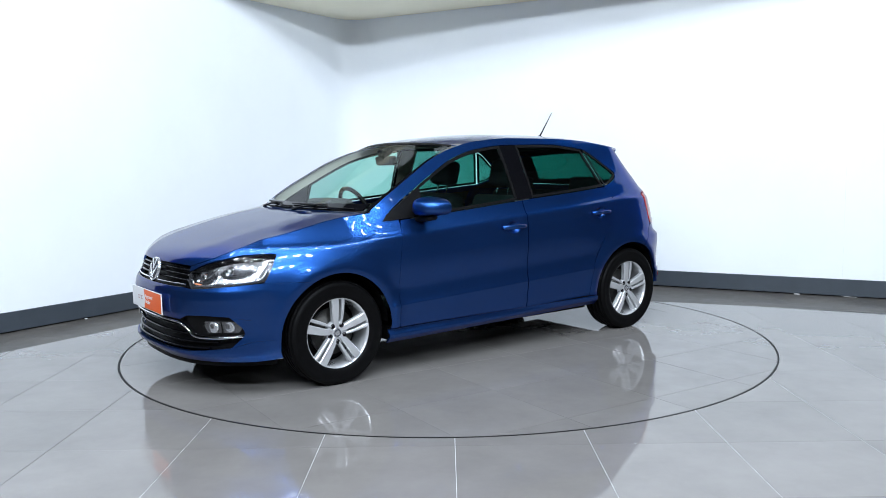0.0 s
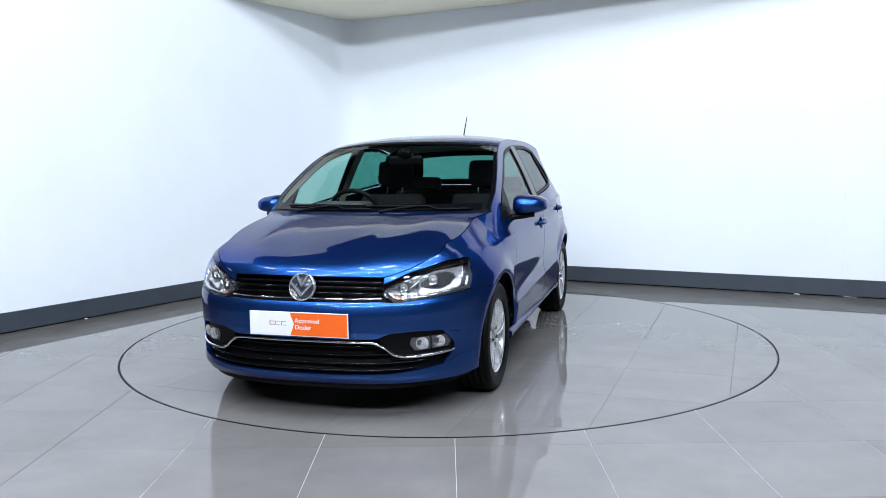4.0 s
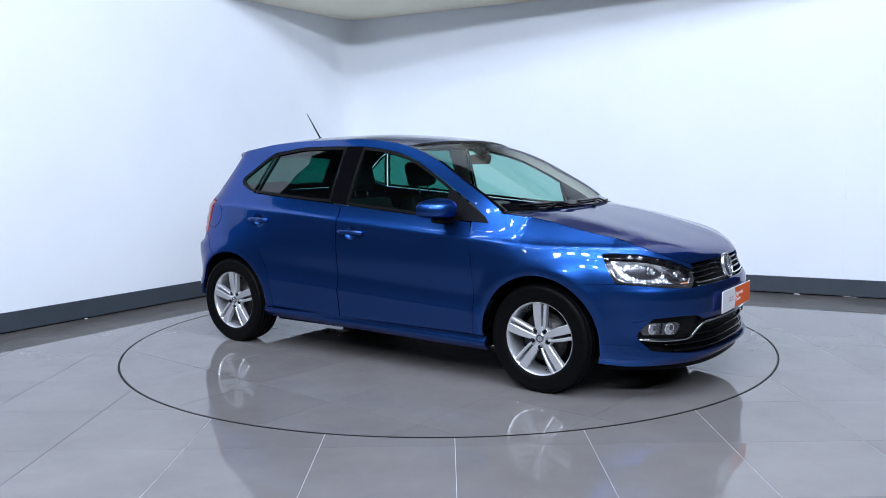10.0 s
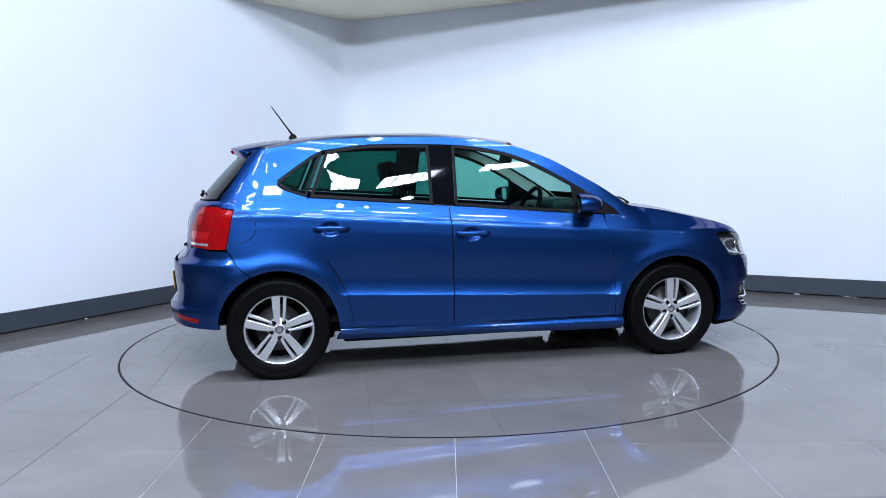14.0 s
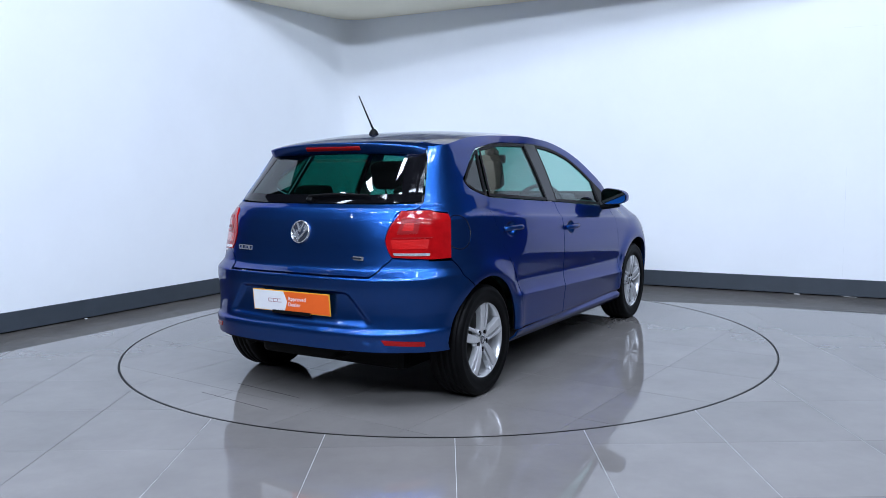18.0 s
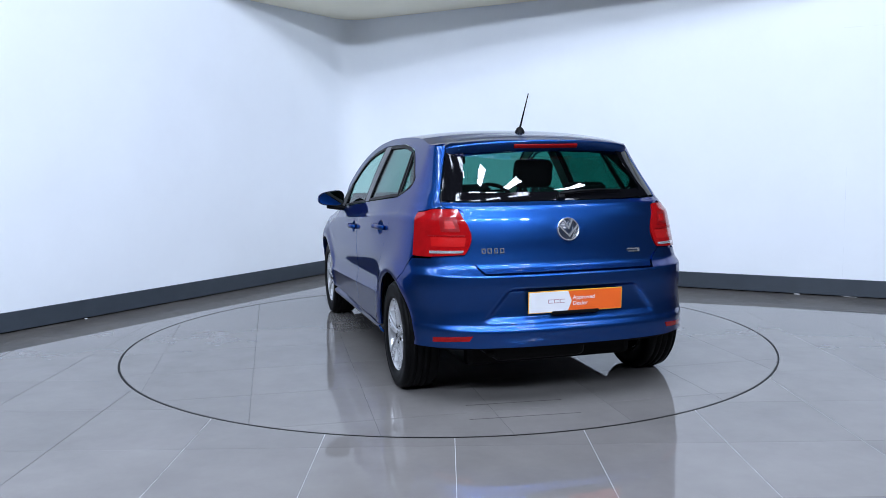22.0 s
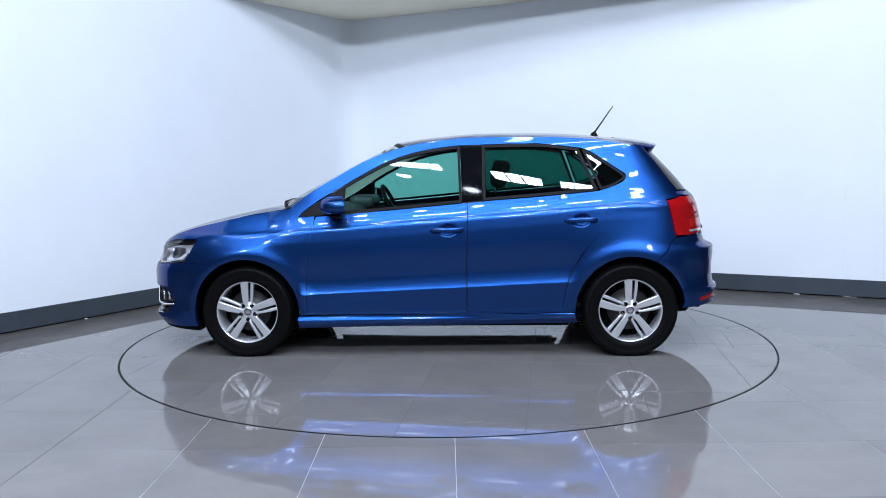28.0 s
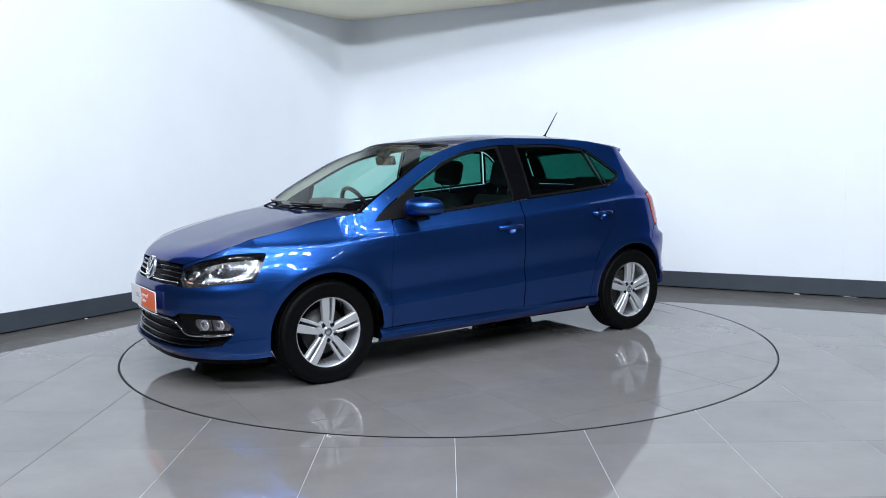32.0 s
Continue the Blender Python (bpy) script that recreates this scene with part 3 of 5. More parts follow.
    panel("roof_rail", M_PAINT, CAR, sheet(sk(c), gap=0.0, lip=0.012))
    # glass and its black frames
    def pane(name, lower, upper, mat, width, parent, lab="", between=()):
        """Lower and upper line of (x, z), both from the front: a frame strip of that width and a pane inside it."""
        loop = lower + list(between) + upper[::-1]
        q = resample(np.array(loop + loop[:1]), 97)[:-1]
        mid = q.mean(0)
        d = np.roll(q, -1, 0) - np.roll(q, 1, 0)
        n = np.stack([-d[:, 1], d[:, 0]], 1)
        n /= np.maximum(np.linalg.norm(n, axis=1, keepdims=True), 1e-9)
        n *= np.sign(((mid - q) * n).sum())
        inner = q + n * width
        cs = lambda a, off: np.array([skin(qx(x, z), z, side, off) for x, z in a])
        o, i1, i2 = cs(q, 0.0), cs(inner, 0.0), cs(inner, 0.012)
        fr = join_sheets(ring_strip(o, i1), ring_strip(i1, i2))
        panel(name + "_frame", M_GLOSS_BLACK if "pillar" in name else M_BLACK, parent, fr)
        lo, hi = spline(lower, 28), spline(upper, 28)
        v = np.linspace(0, 1, 14)[None, :, None]
        g = lo[:, None] * (1 - v) + hi[:, None] * v
        P = np.array([[skin(qx(x, z), z, side, 0.009) for x, z in row] for row in g])
        return panel(name, mat, parent, sheet(P, gap=0, lip=0), label=lab)
    belt = lambda a, b, n: [(x, float(BELT_Z(x)) + 0.002) for x in np.linspace(a, b, n)]
    top = lambda a, b, n: [(x, float(DLO_Z(x)) - 0.002) for x in np.linspace(a, b, n)]
    pane("front_side_window", belt(0.615, -0.172, 10), top(0.60, -0.155, 16), M_WINDOW, 0.017, door, "green tinted side window")
    pane("rear_side_window", belt(-0.305, -1.035, 10), top(-0.30, -0.925, 10), M_PRIVACY, 0.017, rear_door, "dark green tinted rear side window")
    pane("quarter_window", [(-1.052, 1.062), (-1.14, 1.088), (-1.205, 1.125), (-1.214, 1.146)], [(-0.945, 1.322), (-1.0, 1.302), (-1.088, 1.244), (-1.175, 1.183), (-1.213, 1.150)], M_PRIVACY, 0.014, CAR, "small dark tinted corner window")
    # black pillar between the doors and mirror corner
    c = coons(S((-0.172, 0.991), (-0.305, 1.002)), S((-0.155, 1.354), (-0.30, 1.359)), S((-0.172, 0.991), (-0.155, 1.354)), S((-0.305, 1.002), (-0.30, 1.359)), 8, 24)
    panel("centre_pillar", M_GLOSS_BLACK, CAR, sheet(sk(c), gap=0.001), label="gloss black centre pillar")
    c = coons(S((0.895, 0.906), (0.615, 0.927)), S((0.86, 0.945), (0.60, 1.102)), S((0.895, 0.906), (0.86, 0.945)), S((0.615, 0.927), (0.60, 1.102)), 16, 10)
    panel("mirror_corner", M_BLACK, CAR, sheet(sk(c, -0.0025), gap=0.001), label="dark grey plastic mirror corner")
    # inner shell behind the gaps, in pieces clear of the wheels
    c = coons(S((0.86, 0.22), (-0.85, 0.24)), S((0.86, 0.90), (-0.95, 1.02)), S((0.86, 0.22), (0.86, 0.90)), S((-0.85, 0.24), (-0.95, 1.02)), 30, 16)
    panel("door_lining", M_DASH, CAR, sheet(sk(c, 0.045), gap=0, lip=0), label="dark inner door lining")


for side in (1, -1):
    flank(side)


def cross_loft(edge, mid, n, power=2.2, zpower=None):
    """Rows from the left edge over the middle line to the right edge."""
    s = np.linspace(-1, 1, n)[None, :, None]
    e, m = edge[:, None], mid[:, None]
    w = np.abs(s) ** power
    P = m + (e - m) * w
    if zpower:
        P[..., 2] = (m + (e - m) * np.abs(s) ** zpower)[..., 2]
    P[..., 1] = (e * s)[..., 1]
    return P


# bonnet
edge_q = F((0.40, 0.704), (0.52, 0.746)) + S((1.75, 0.794), (1.62, 0.837), (1.3, 0.907), (1.05, 0.949), (0.97, 0.962))
edge = np.array([skin(q, z) for q, z in resample(edge_q, 40)])
mid = spline([(1.970, 0, 0.708), (1.955, 0, 0.732), (1.89, 0, 0.772), (1.75, 0, 0.818), (1.58, 0, 0.866), (1.38, 0, 0.914), (1.20, 0, 0.950), (1.10, 0, 0.968)], 40)
BONNET = cross_loft(edge, mid, 81, 2.4)
# two soft creases run from the screen to the lamps; the middle lies flatter between them
across, along = np.linspace(-1, 1, 81)[None, :], np.linspace(0, 1, 40)[:, None]
k = np.abs(across)
split = 0.60 + 0.06 * along
fall = np.where(k < split, 0.10 * (k / split) ** 2, 0.10 + 0.90 * (np.maximum(k - split, 0) / (1 - split)) ** 1.35)
BONNET[..., 2] = mid[:, None, 2] + (edge[:, None, 2] - mid[:, None, 2]) * fall + 0.005 * ease(1 - np.abs(k - split) / 0.32) * ease(along / 0.25) * ease((1 - along) / 0.1)
panel("bonnet", M_PAINT, CAR, sheet(BONNET, gap=0.001, lip=0.02))
# windscreen
xs = np.linspace(0.945, 0.20, 30)
edge = np.array([skin(x, zr(x)) for x in xs]) - np.array([0, 0.006, 0])
t = np.linspace(0, 1, 30)
mid = np.stack([1.100 - 0.800 * t, 0 * t, 0.975 + 0.412 * t + 0.004 * np.sin(math.pi * t)], 1)
SCREEN = cross_loft(edge, mid, 61, 2.3)
v, f = sheet(SCREEN[:, 1:-1], gap=0, lip=0)
screen = panel("windscreen", M_SCREEN, CAR, (v, f), label="clear windscreen")
for sl in (slice(0, 2), slice(-2, None)):
    panel("windscreen_surround", M_GLOSS_BLACK, screen, sheet(SCREEN[:, sl] - np.array([0, 0, 0.001]), gap=0, lip=0.01))
panel("windscreen_surround", M_BLACK, screen, sheet(SCREEN[-2:, 2:-2] + np.array([0, 0, 0.002]), gap=0, lip=0.01))
panel("windscreen_surround", M_GLOSS_BLACK, screen, sheet(SCREEN[:3, 2:-2] + np.array([0, 0, 0.002]), gap=0, lip=0.01))
# roof
xs = np.linspace(0.20, -1.27, 50)
edge = np.array([skin(qx(x, zr(x)), zr(x)) for x in xs])
xm = np.linspace(0.30, -1.40, 50)
mid = np.stack([xm, 0 * xm, ROOF_MID(xm)], 1)
ROOF = cross_loft(edge, mid, 45, 2.0, 2.6)
panel("roof", M_PAINT, CAR, sheet(ROOF, gap=0, lip=0.012))

# tail: hatch with glass, lamps, bumper
sk = lambda c, off=0.0, side=1: skin(c[..., 0], c[..., 1], side, off)


def both(c, off=0.0, **k):
    """A panel that runs over the middle, from a grid whose first row lies on the middle line."""
    a, b = skin(c[..., 0], c[..., 1], 1, off), skin(c[..., 0], c[..., 1], -1, off)
    if k.pop("even", False):
        n = skin_normal(c[..., 0], c[..., 1], 1)
        k["N"] = np.concatenate([n[:0:-1] * np.array([1, -1, 1]), n])
    return sheet(np.concatenate([b[:0:-1], a]), **k)


GLASS_EDGE = [(0.618, 1.052), (0.59, 1.15), (0.558, 1.25), (0.525, 1.345)]
c = coons(R((0.0, 1.045), (0.3, 1.045), (0.618, 1.052)), R((0.0, 1.36), (0.3, 1.357), (0.525, 1.345)), R((0.0, 1.045), (0.0, 1.36)), R(*GLASS_EDGE), 24, 20)
glass = panel("rear_window", M_PRIVACY, CAR, both(c, 0.004, gap=0.003, lip=0.0), label="dark tinted rear window")
for side in (1, -1):
    c = coons(R((0.53, 1.05), (0.618, 1.052)), R((0.44, 1.352), (0.525, 1.345)), R((0.53, 1.05), (0.44, 1.352)), R(*GLASS_EDGE), 6, 16)
    panel("rear_window_band", M_GLOSS_BLACK, glass, sheet(skin(c[..., 0], c[..., 1], side, 0.002), gap=0.003, lip=0.004), label="black printed glass edge")
c = coons(R((0.0, 1.047), (0.3, 1.047), (0.53, 1.052)), R((0.0, 1.09), (0.3, 1.09), (0.53, 1.095)), R((0.0, 1.047), (0.0, 1.09)), R((0.53, 1.052), (0.53, 1.095)), 20, 4)
panel("rear_window_band", M_GLOSS_BLACK, glass, both(c, 0.002, gap=0.0, lip=0.004))
c = coons(R((0.0, 0.692), (0.3, 0.692), (0.462, 0.69)), R((0.0, 1.042), (0.3, 1.042), (0.628, 1.046)), R((0.0, 0.692), (0.0, 1.042)), R((0.462, 0.69), (0.502, 0.737), (0.542, 0.779), (0.523, 0.81), (0.505, 0.862), (0.518, 0.93), (0.552, 1.009), (0.585, 1.014), (0.618, 1.022), (0.626, 1.044)), 40, 60)
hatch = panel("tailgate", M_PAINT, CAR, both(c, gap=0.0015))
# rear bumper
c = coons(R((0.0, 0.318), (0.4, 0.318), (0.65, 0.314)) + S((-1.70, 0.310), (-1.565, 0.308)), R((0.0, 0.686), (0.3, 0.686), (0.468, 0.684), (0.507, 0.733), (0.545, 0.772), (0.66, 0.766)) + S((-1.60, 0.762), (-1.516, 0.759), (-1.388, 0.612)),
          R((0.0, 0.318), (0.0, 0.686)), S(*([(-1.565, 0.308)] + arc(AXLE_R, 172, 115.6, 12))), 110, 70, smooth=False)
panel("rear_bumper", M_PAINT, CAR, both(c, gap=0.002, lip=0.02))
# front bumper: upper bar, sides, lip, and the dark recess between them
EDGE_A, EDGE_B = arc(AXLE_F, 2.3, 2.3, 2)[0], arc(AXLE_F, 20.9, 20.9, 2)[0]
c = coons(F((0.0, 0.412), (0.37, 0.412), (0.44, 0.440), (0.55, 0.446), (0.66, 0.440)) + S((1.72, 0.42), EDGE_B), F((0.0, 0.588), (0.39, 0.590), (0.47, 0.584), (0.588, 0.595)) + S((1.764, 0.610), (1.655, 0.6190), (1.46, 0.6098), (1.41, 0.602)),
          F((0.0, 0.412), (0.0, 0.588)), S(*arc(AXLE_F, 20.9, 61.5, 9)), 60, 20, smooth=False)
up = both(c, gap=0.0, lip=0.03, even=True)
c = coons(F((0.0, 0.185), (0.4, 0.187), (0.6, 0.19)) + S((1.70, 0.19), (1.568, 0.20)), F((0.0, 0.238), (0.45, 0.243), (0.66, 0.27)) + S((1.72, 0.30), EDGE_A), F((0.0, 0.185), (0.0, 0.238)), S((1.568, 0.20), EDGE_A), 60, 10, smooth=False)
low = both(c, gap=0.0, lip=0.03, even=True)
parts = [up, low]
for side in (1, -1):
    c = coons(F((0.66, 0.27)) + S((1.72, 0.30), EDGE_A), F((0.66, 0.44)) + S((1.72, 0.42), EDGE_B), F((0.66, 0.27), (0.70, 0.35), (0.66, 0.44)), S(*arc(AXLE_F, 2.3, 20.9, 5)), 16, 10)
    parts.append(sheet(skin(c[..., 0], c[..., 1], side), gap=0.0, lip=0.02, N=skin_normal(c[..., 0], c[..., 1], side)))
bumper = panel("front_bumper", M_PAINT, CAR, *parts)
c = coons(F((0.0, 0.22), (0.70, 0.25)), F((0.0, 0.43), (0.70, 0.45)), F((0.0, 0.22), (0.0, 0.43)), F((0.70, 0.25), (0.70, 0.45)), 30, 8)
panel("bumper_recess", M_BLACK, bumper, both(c, 0.045, gap=0, lip=0))


def lamps(side):
    # head lamp: dark pan, reflectors, clear cover
    bot = F((0.405, 0.625), (0.47, 0.587), (0.588, 0.598)) + S((1.764, 0.613), (1.655, 0.624))
    top = F((0.405, 0.668), (0.44, 0.685), (0.514, 0.720), (0.60, 0.747)) + S((1.72, 0.764), (1.60, 0.768), (1.569, 0.764))
    lef, rig = F((0.405, 0.625), (0.402, 0.65), (0.405, 0.668)), S((1.655, 0.624), (1.612, 0.69), (1.569, 0.764))
    c = coons(bot, top, lef, rig, 24, 12)
    pan = panel("headlamp", M_LAMP_DARK, CAR, sheet(skin(c[..., 0], c[..., 1], side, 0.045), gap=0.0, lip=-0.04), label="clear headlamp with chrome reflectors")
    panel("lens", M_LENS, pan, sheet(skin(c[..., 0], c[..., 1], side, 0.001), gap=0.002, lip=0.004), label="clear polished lamp cover")
    # tail lamp
    bot = S((-1.52, 0.768), (-1.60, 0.767)) + R((0.66, 0.772), (0.545, 0.781))
    top = S((-1.468, 0.988), (-1.53, 1.0)) + R((0.66, 1.010), (0.556, 1.010))
    lef, rig = S((-1.52, 0.768), (-1.495, 0.88), (-1.468, 0.988)), R((0.545, 0.781), (0.525, 0.81), (0.507, 0.862), (0.520, 0.93), (0.556, 1.010))
    c = coons(bot, top, lef, rig, 20, 16)
    tl = panel("tail_lamp", M_RED, CAR, sheet(skin(c[..., 0], c[..., 1], side, -0.004), gap=0.002, lip=0.015), label="glossy red tail lamp")
    # painted flange behind the joints of the lamp
    c = coons(R((0.70, 0.745), (0.44, 0.715)), R((0.665, 1.03), (0.52, 1.03)), R((0.70, 0.745), (0.70, 0.90), (0.665, 1.03)), R((0.44, 0.715), (0.46, 0.87), (0.52, 1.03)), 12, 12)
    panel("lamp_flange", M_PAINT, CAR, sheet(skin(c[..., 0], c[..., 1], side, 0.009), gap=0.0, lip=0.004))
    return pan, tl


HEAD, TAIL_LAMPS = [], []
for side in (1, -1):
    a, b = lamps(side)
    HEAD.append(a)
    TAIL_LAMPS.append(b)


# ---- wheels ----
def wheel(ax, side):
    hub = new("wheel")
    hub.parent = CAR
    # local frame: z outwards
    hub.matrix_basis = Matrix.Translation((ax, side * 0.716, HUB_Z)) @ Matrix.Rotation(-side * math.pi / 2, 4, "X")
    tagged(hub, "silver twin-spoke alloy wheel with black tyre")
    one = Matrix.Identity(4)
    bm = bmesh.new()
    prof = [(0.200, -0.085), (0.215, -0.094), (0.255, -0.100), (0.285, -0.092), (0.297, -0.078)]
    for z in (-0.052, -0.018, 0.018, 0.052):
        prof += [(0.300, z - 0.014), (0.300, z + 0.013), (0.293, z + 0.014), (0.293, z + 0.019)]
    prof += [(0.297, 0.078), (0.285, 0.092), (0.268, 0.098), (0.264, 0.0955), (0.240, 0.099), (0.215, 0.094), (0.203, 0.088), (0.198, 0.08)]
    add_lathe(bm, prof, one, 72)
    part("tyre", bm, M_RUBBER, hub)
    bm = bmesh.new()
    add_lathe(bm, [(0.186, -0.085), (0.186, 0.03), (0.190, 0.066), (0.196, 0.082), (0.204, 0.087), (0.207, 0.084), (0.204, 0.078), (0.201, -0.085)], one, 72)
    rim = part("rim", bm, M_ALLOY, hub)
    bm = bmesh.new()
    add_cyl(bm, 0.135, 0.135, 0.02, pose(0, 0, 0.0), 40)
    part("brake_disc", bm, M_IRON, hub)
    bm = bmesh.new()
    add_cyl(bm, 0.19, 0.19, 0.01, pose(0, 0, -0.06), 40)
    part("wheel_back", bm, M_BLACK, hub)
    # five pairs of spokes
    for k in range(5):
        a = 2 * math.pi * k / 5 - side * math.pi / 2
        bm = bmesh.new()
        # a broad spoke and a slim one, a slot between them
        for t0, t1 in ((-0.010, 0.037), (-0.045, -0.026)):
            rows = []
            for r, k, h in ((0.030, 0.62, 0.071), (0.075, 0.80, 0.079), (0.125, 0.95, 0.084), (0.170, 1.02, 0.085), (0.197, 1.08, 0.083)):
                rows.append((r, t0 * k, t1 * k, h))
            s = 1
            turn = Matrix.Rotation(a, 4, "Z")
            vs = []
            for r, t0, t1, h in rows:
                vs.append([bm.verts.new(turn @ Vector(c)) for c in ((r, t0, h - 0.032), (r, t0, h - 0.004), (r, t0 + s * 0.004, h), (r, t1 - s * 0.004, h), (r, t1, h - 0.004), (r, t1, h - 0.032))])
            for p, q in zip(vs, vs[1:]):
                for j in range(6):
                    bm.faces.new((p[j], p[(j + 1) % 6], q[(j + 1) % 6], q[j]))
            bm.faces.new(vs[0])
            bm.faces.new(vs[-1][::-1])
        bmesh.ops.recalc_face_normals(bm, faces=bm.faces)
        part("spoke", bm, M_ALLOY, hub, smooth=False)
    bm = bmesh.new()
    add_lathe(bm, [(0.0, 0.069), (0.024, 0.069), (0.031, 0.069), (0.033, 0.066), (0.062, 0.070), (0.066, 0.066), (0.070, 0.04)], one, 40)
    centre = part("hub_centre", bm, M_ALLOY, hub)
    bm = bmesh.new()
    add_lathe(bm, [(0.0, 0.073), (0.022, 0.073), (0.026, 0.070)], one, 28)
    part("hub_cap", bm, M_BADGE, hub, "silver hub cap with dark ring")
    bm = bmesh.new()
    add_lathe(bm, [(0.0165, 0.0742), (0.021, 0.0742)], one, 28)
    part("cap_ring", bm, M_BADGE_DARK, hub)
    for k in range(5):
        a = 2 * math.pi * (k + 0.5) / 5 - side * math.pi / 2
        bm = bmesh.new()
        add_cyl(bm, 0.0145, 0.0135, 0.012, pose(0.049 * math.cos(a), 0.050 * math.sin(a), 0.068), 12)
        part("wheel_bolt", bm, M_GLOSS_BLACK, hub)
    return hub


for ax in (AXLE_F, AXLE_R):
    for side in (1, -1):
        wheel(ax, side)
        # housing above the wheel
        bm = bmesh.new()
        n = 24
        rows = []
        for k in range(n + 1):
            a = radians(3 + 174 * k / n)
            rows.append([bm.verts.new((ax + 0.352 * math.cos(a), side * w, HUB_Z + 0.352 * math.sin(a))) for w in (0.48, 0.60, 0.70, 0.775)])
        for p, q in zip(rows, rows[1:]):
            for j in range(3):
                bm.faces.new((p[j], p[j + 1], q[j + 1], q[j]))
        bm.faces.new([r[0] for r in rows])
        part("wheel_housing", bm, M_BLACK, CAR)
# underside, in its separate trays; the end trays follow the bumpers' outline
for nm, size, at, r in (("underbody", (1.72, 1.46, 0.09), (0, 0, 0.230), 0.02), ("centre_tunnel", (2.3, 0.92, 0.08), (0, 0, 0.235), 0.02), ("engine_tray", (0.96, 0.98, 0.10), (1.30, 0, 0.205), 0.03),
                        ("rear_axle_tray", (0.66, 0.98, 0.14), (-1.22, 0, 0.225), 0.04)):
    bm = bmesh.new()
    add_box(bm, size, pose(*at), r)
    part(nm, bm, M_BLACK, CAR, smooth=False)
for nm, x0, z, deep in (("nose_tray", 1.595, 0.215, 0.055), ("tail_tray", -1.585, 0.325, 0.02)):
    ends = np.linspace(qx(x0, z), Q_FRONT if x0 > 0 else Q_REAR, 24)
    half = [skin(q, z, 1, deep) for q in ends]
    ring = [(p[0], p[1]) for p in half] + [(p[0], -p[1]) for p in half[-2::-1]]
    mesh_part(nm, mesh_from(nm, *prism(ring if x0 < 0 else ring[::-1], z - deep, z + 0.02), M_BLACK), CAR)
bm = bmesh.new()
add_tube(bm, [(-1.24, -0.60, 0.262), (-1.20, -0.3, 0.215), (-1.20, 0.3, 0.215), (-1.24, 0.60, 0.262)], 0.04, 10)
part("rear_axle", bm, M_BLACK, CAR)
bm = bmesh.new()
add_box(bm, (0.30, 0.52, 0.14), pose(-1.56, 0.12, 0.275), 0.05, 3)
part("silencer", bm, M_BLACK, CAR)
for side in (1, -1):
    bm = bmesh.new()
    add_tube(bm, [(1.00, side * 0.35, 0.215), (1.15, side * 0.52, 0.20), (1.235, side * 0.64, 0.20)], 0.032, 8)
    part("suspension_arm", bm, M_BLACK, CAR)


# ---- nose: grilles, badge, fog lamps, plate ----
def line_on(pts, off, n, side=1):
    """A smooth line on the skin through (q, z) pairs."""
    c = spline(pts, n)
    return skin(c[:, 0], c[:, 1], side, off)


def over_middle(pts, off, n):
    """The same, mirrored over the middle line; pts start in the middle."""
    a = line_on(pts, off, n, 1)
    return np.concatenate([a[:0:-1] * np.array([1, -1, 1]), a])


c = coons(F((0.0, 0.582), (0.41, 0.585)), F((0.0, 0.715), (0.41, 0.698)), F((0.0, 0.582), (0.0, 0.715)), F((0.41, 0.585), (0.41, 0.698)), 24, 8)
grille = panel("upper_grille", M_BLACK, CAR, both(c, 0.05, gap=0, lip=-0.02), label="black upper grille between the headlamps")
for z in (0.634, 0.660, 0.686):
    bm = bmesh.new()
    add_tube(bm, over_middle(F((0.0, z), (0.2, z), (0.395, z - 0.004)), 0.016, 20), 0.011, 8, 0.55)
    part("grille_slat", bm, M_GLOSS_BLACK, grille)
bm = bmesh.new()
add_tube(bm, over_middle(F((0.0, 0.606), (0.2, 0.606), (0.40, 0.607)), 0.006, 20), 0.0055, 8, 0.9)
part("chrome_strip", bm, M_CHROME, grille, "thin chrome strip")
bm = bmesh.new()
add_tube(bm, over_middle(F((0.0, 0.59), (0.2, 0.59), (0.40, 0.592)), 0.012, 20), 0.012, 8, 0.6)
part("grille_sill", bm, M_GLOSS_BLACK, grille)


def badge(at, parent, r):
    """Round chrome badge: ring, dark disc, chevrons. Local z points out."""
    hub = new("badge")
    hub.parent = parent
    hub.matrix_basis = at
    bm = bmesh.new()
    add_lathe(bm, [(0.0, -0.012), (r * 0.98, -0.012), (r * 0.98, 0.002), (0.0, 0.003)], Matrix.Identity(4), 40)
    part("badge_disc", bm, M_BADGE_DARK, hub)
    bm = bmesh.new()
    add_lathe(bm, [(r * 0.90, 0.0), (r * 0.915, 0.006), (r * 0.96, 0.008), (r * 1.015, 0.005), (r * 1.025, -0.01)], Matrix.Identity(4), 48)
    part("badge_ring", bm, M_BADGE, hub)
    for top, low in ((0.80, 0.05), (0.30, -0.62)):
        bm = bmesh.new()
        w = math.sqrt(max(0.05, 0.80 - top * top))
        pts = [(-w * r, top * r, 0.006), (0, low * r, 0.006), (w * r, top * r, 0.006)]
        for p, q in zip(pts, pts[1:]):
            d = Vector(q) - Vector(p)
            add_box(bm, (d.length + 0.1 * r, 0.15 * r, 0.006), Matrix.Translation((Vector(p) + Vector(q)) / 2) @ Matrix.Rotation(math.atan2(d.y, d.x), 4, "Z"))
        part("badge_chevron", bm, M_BADGE, hub, smooth=False)
    return hub


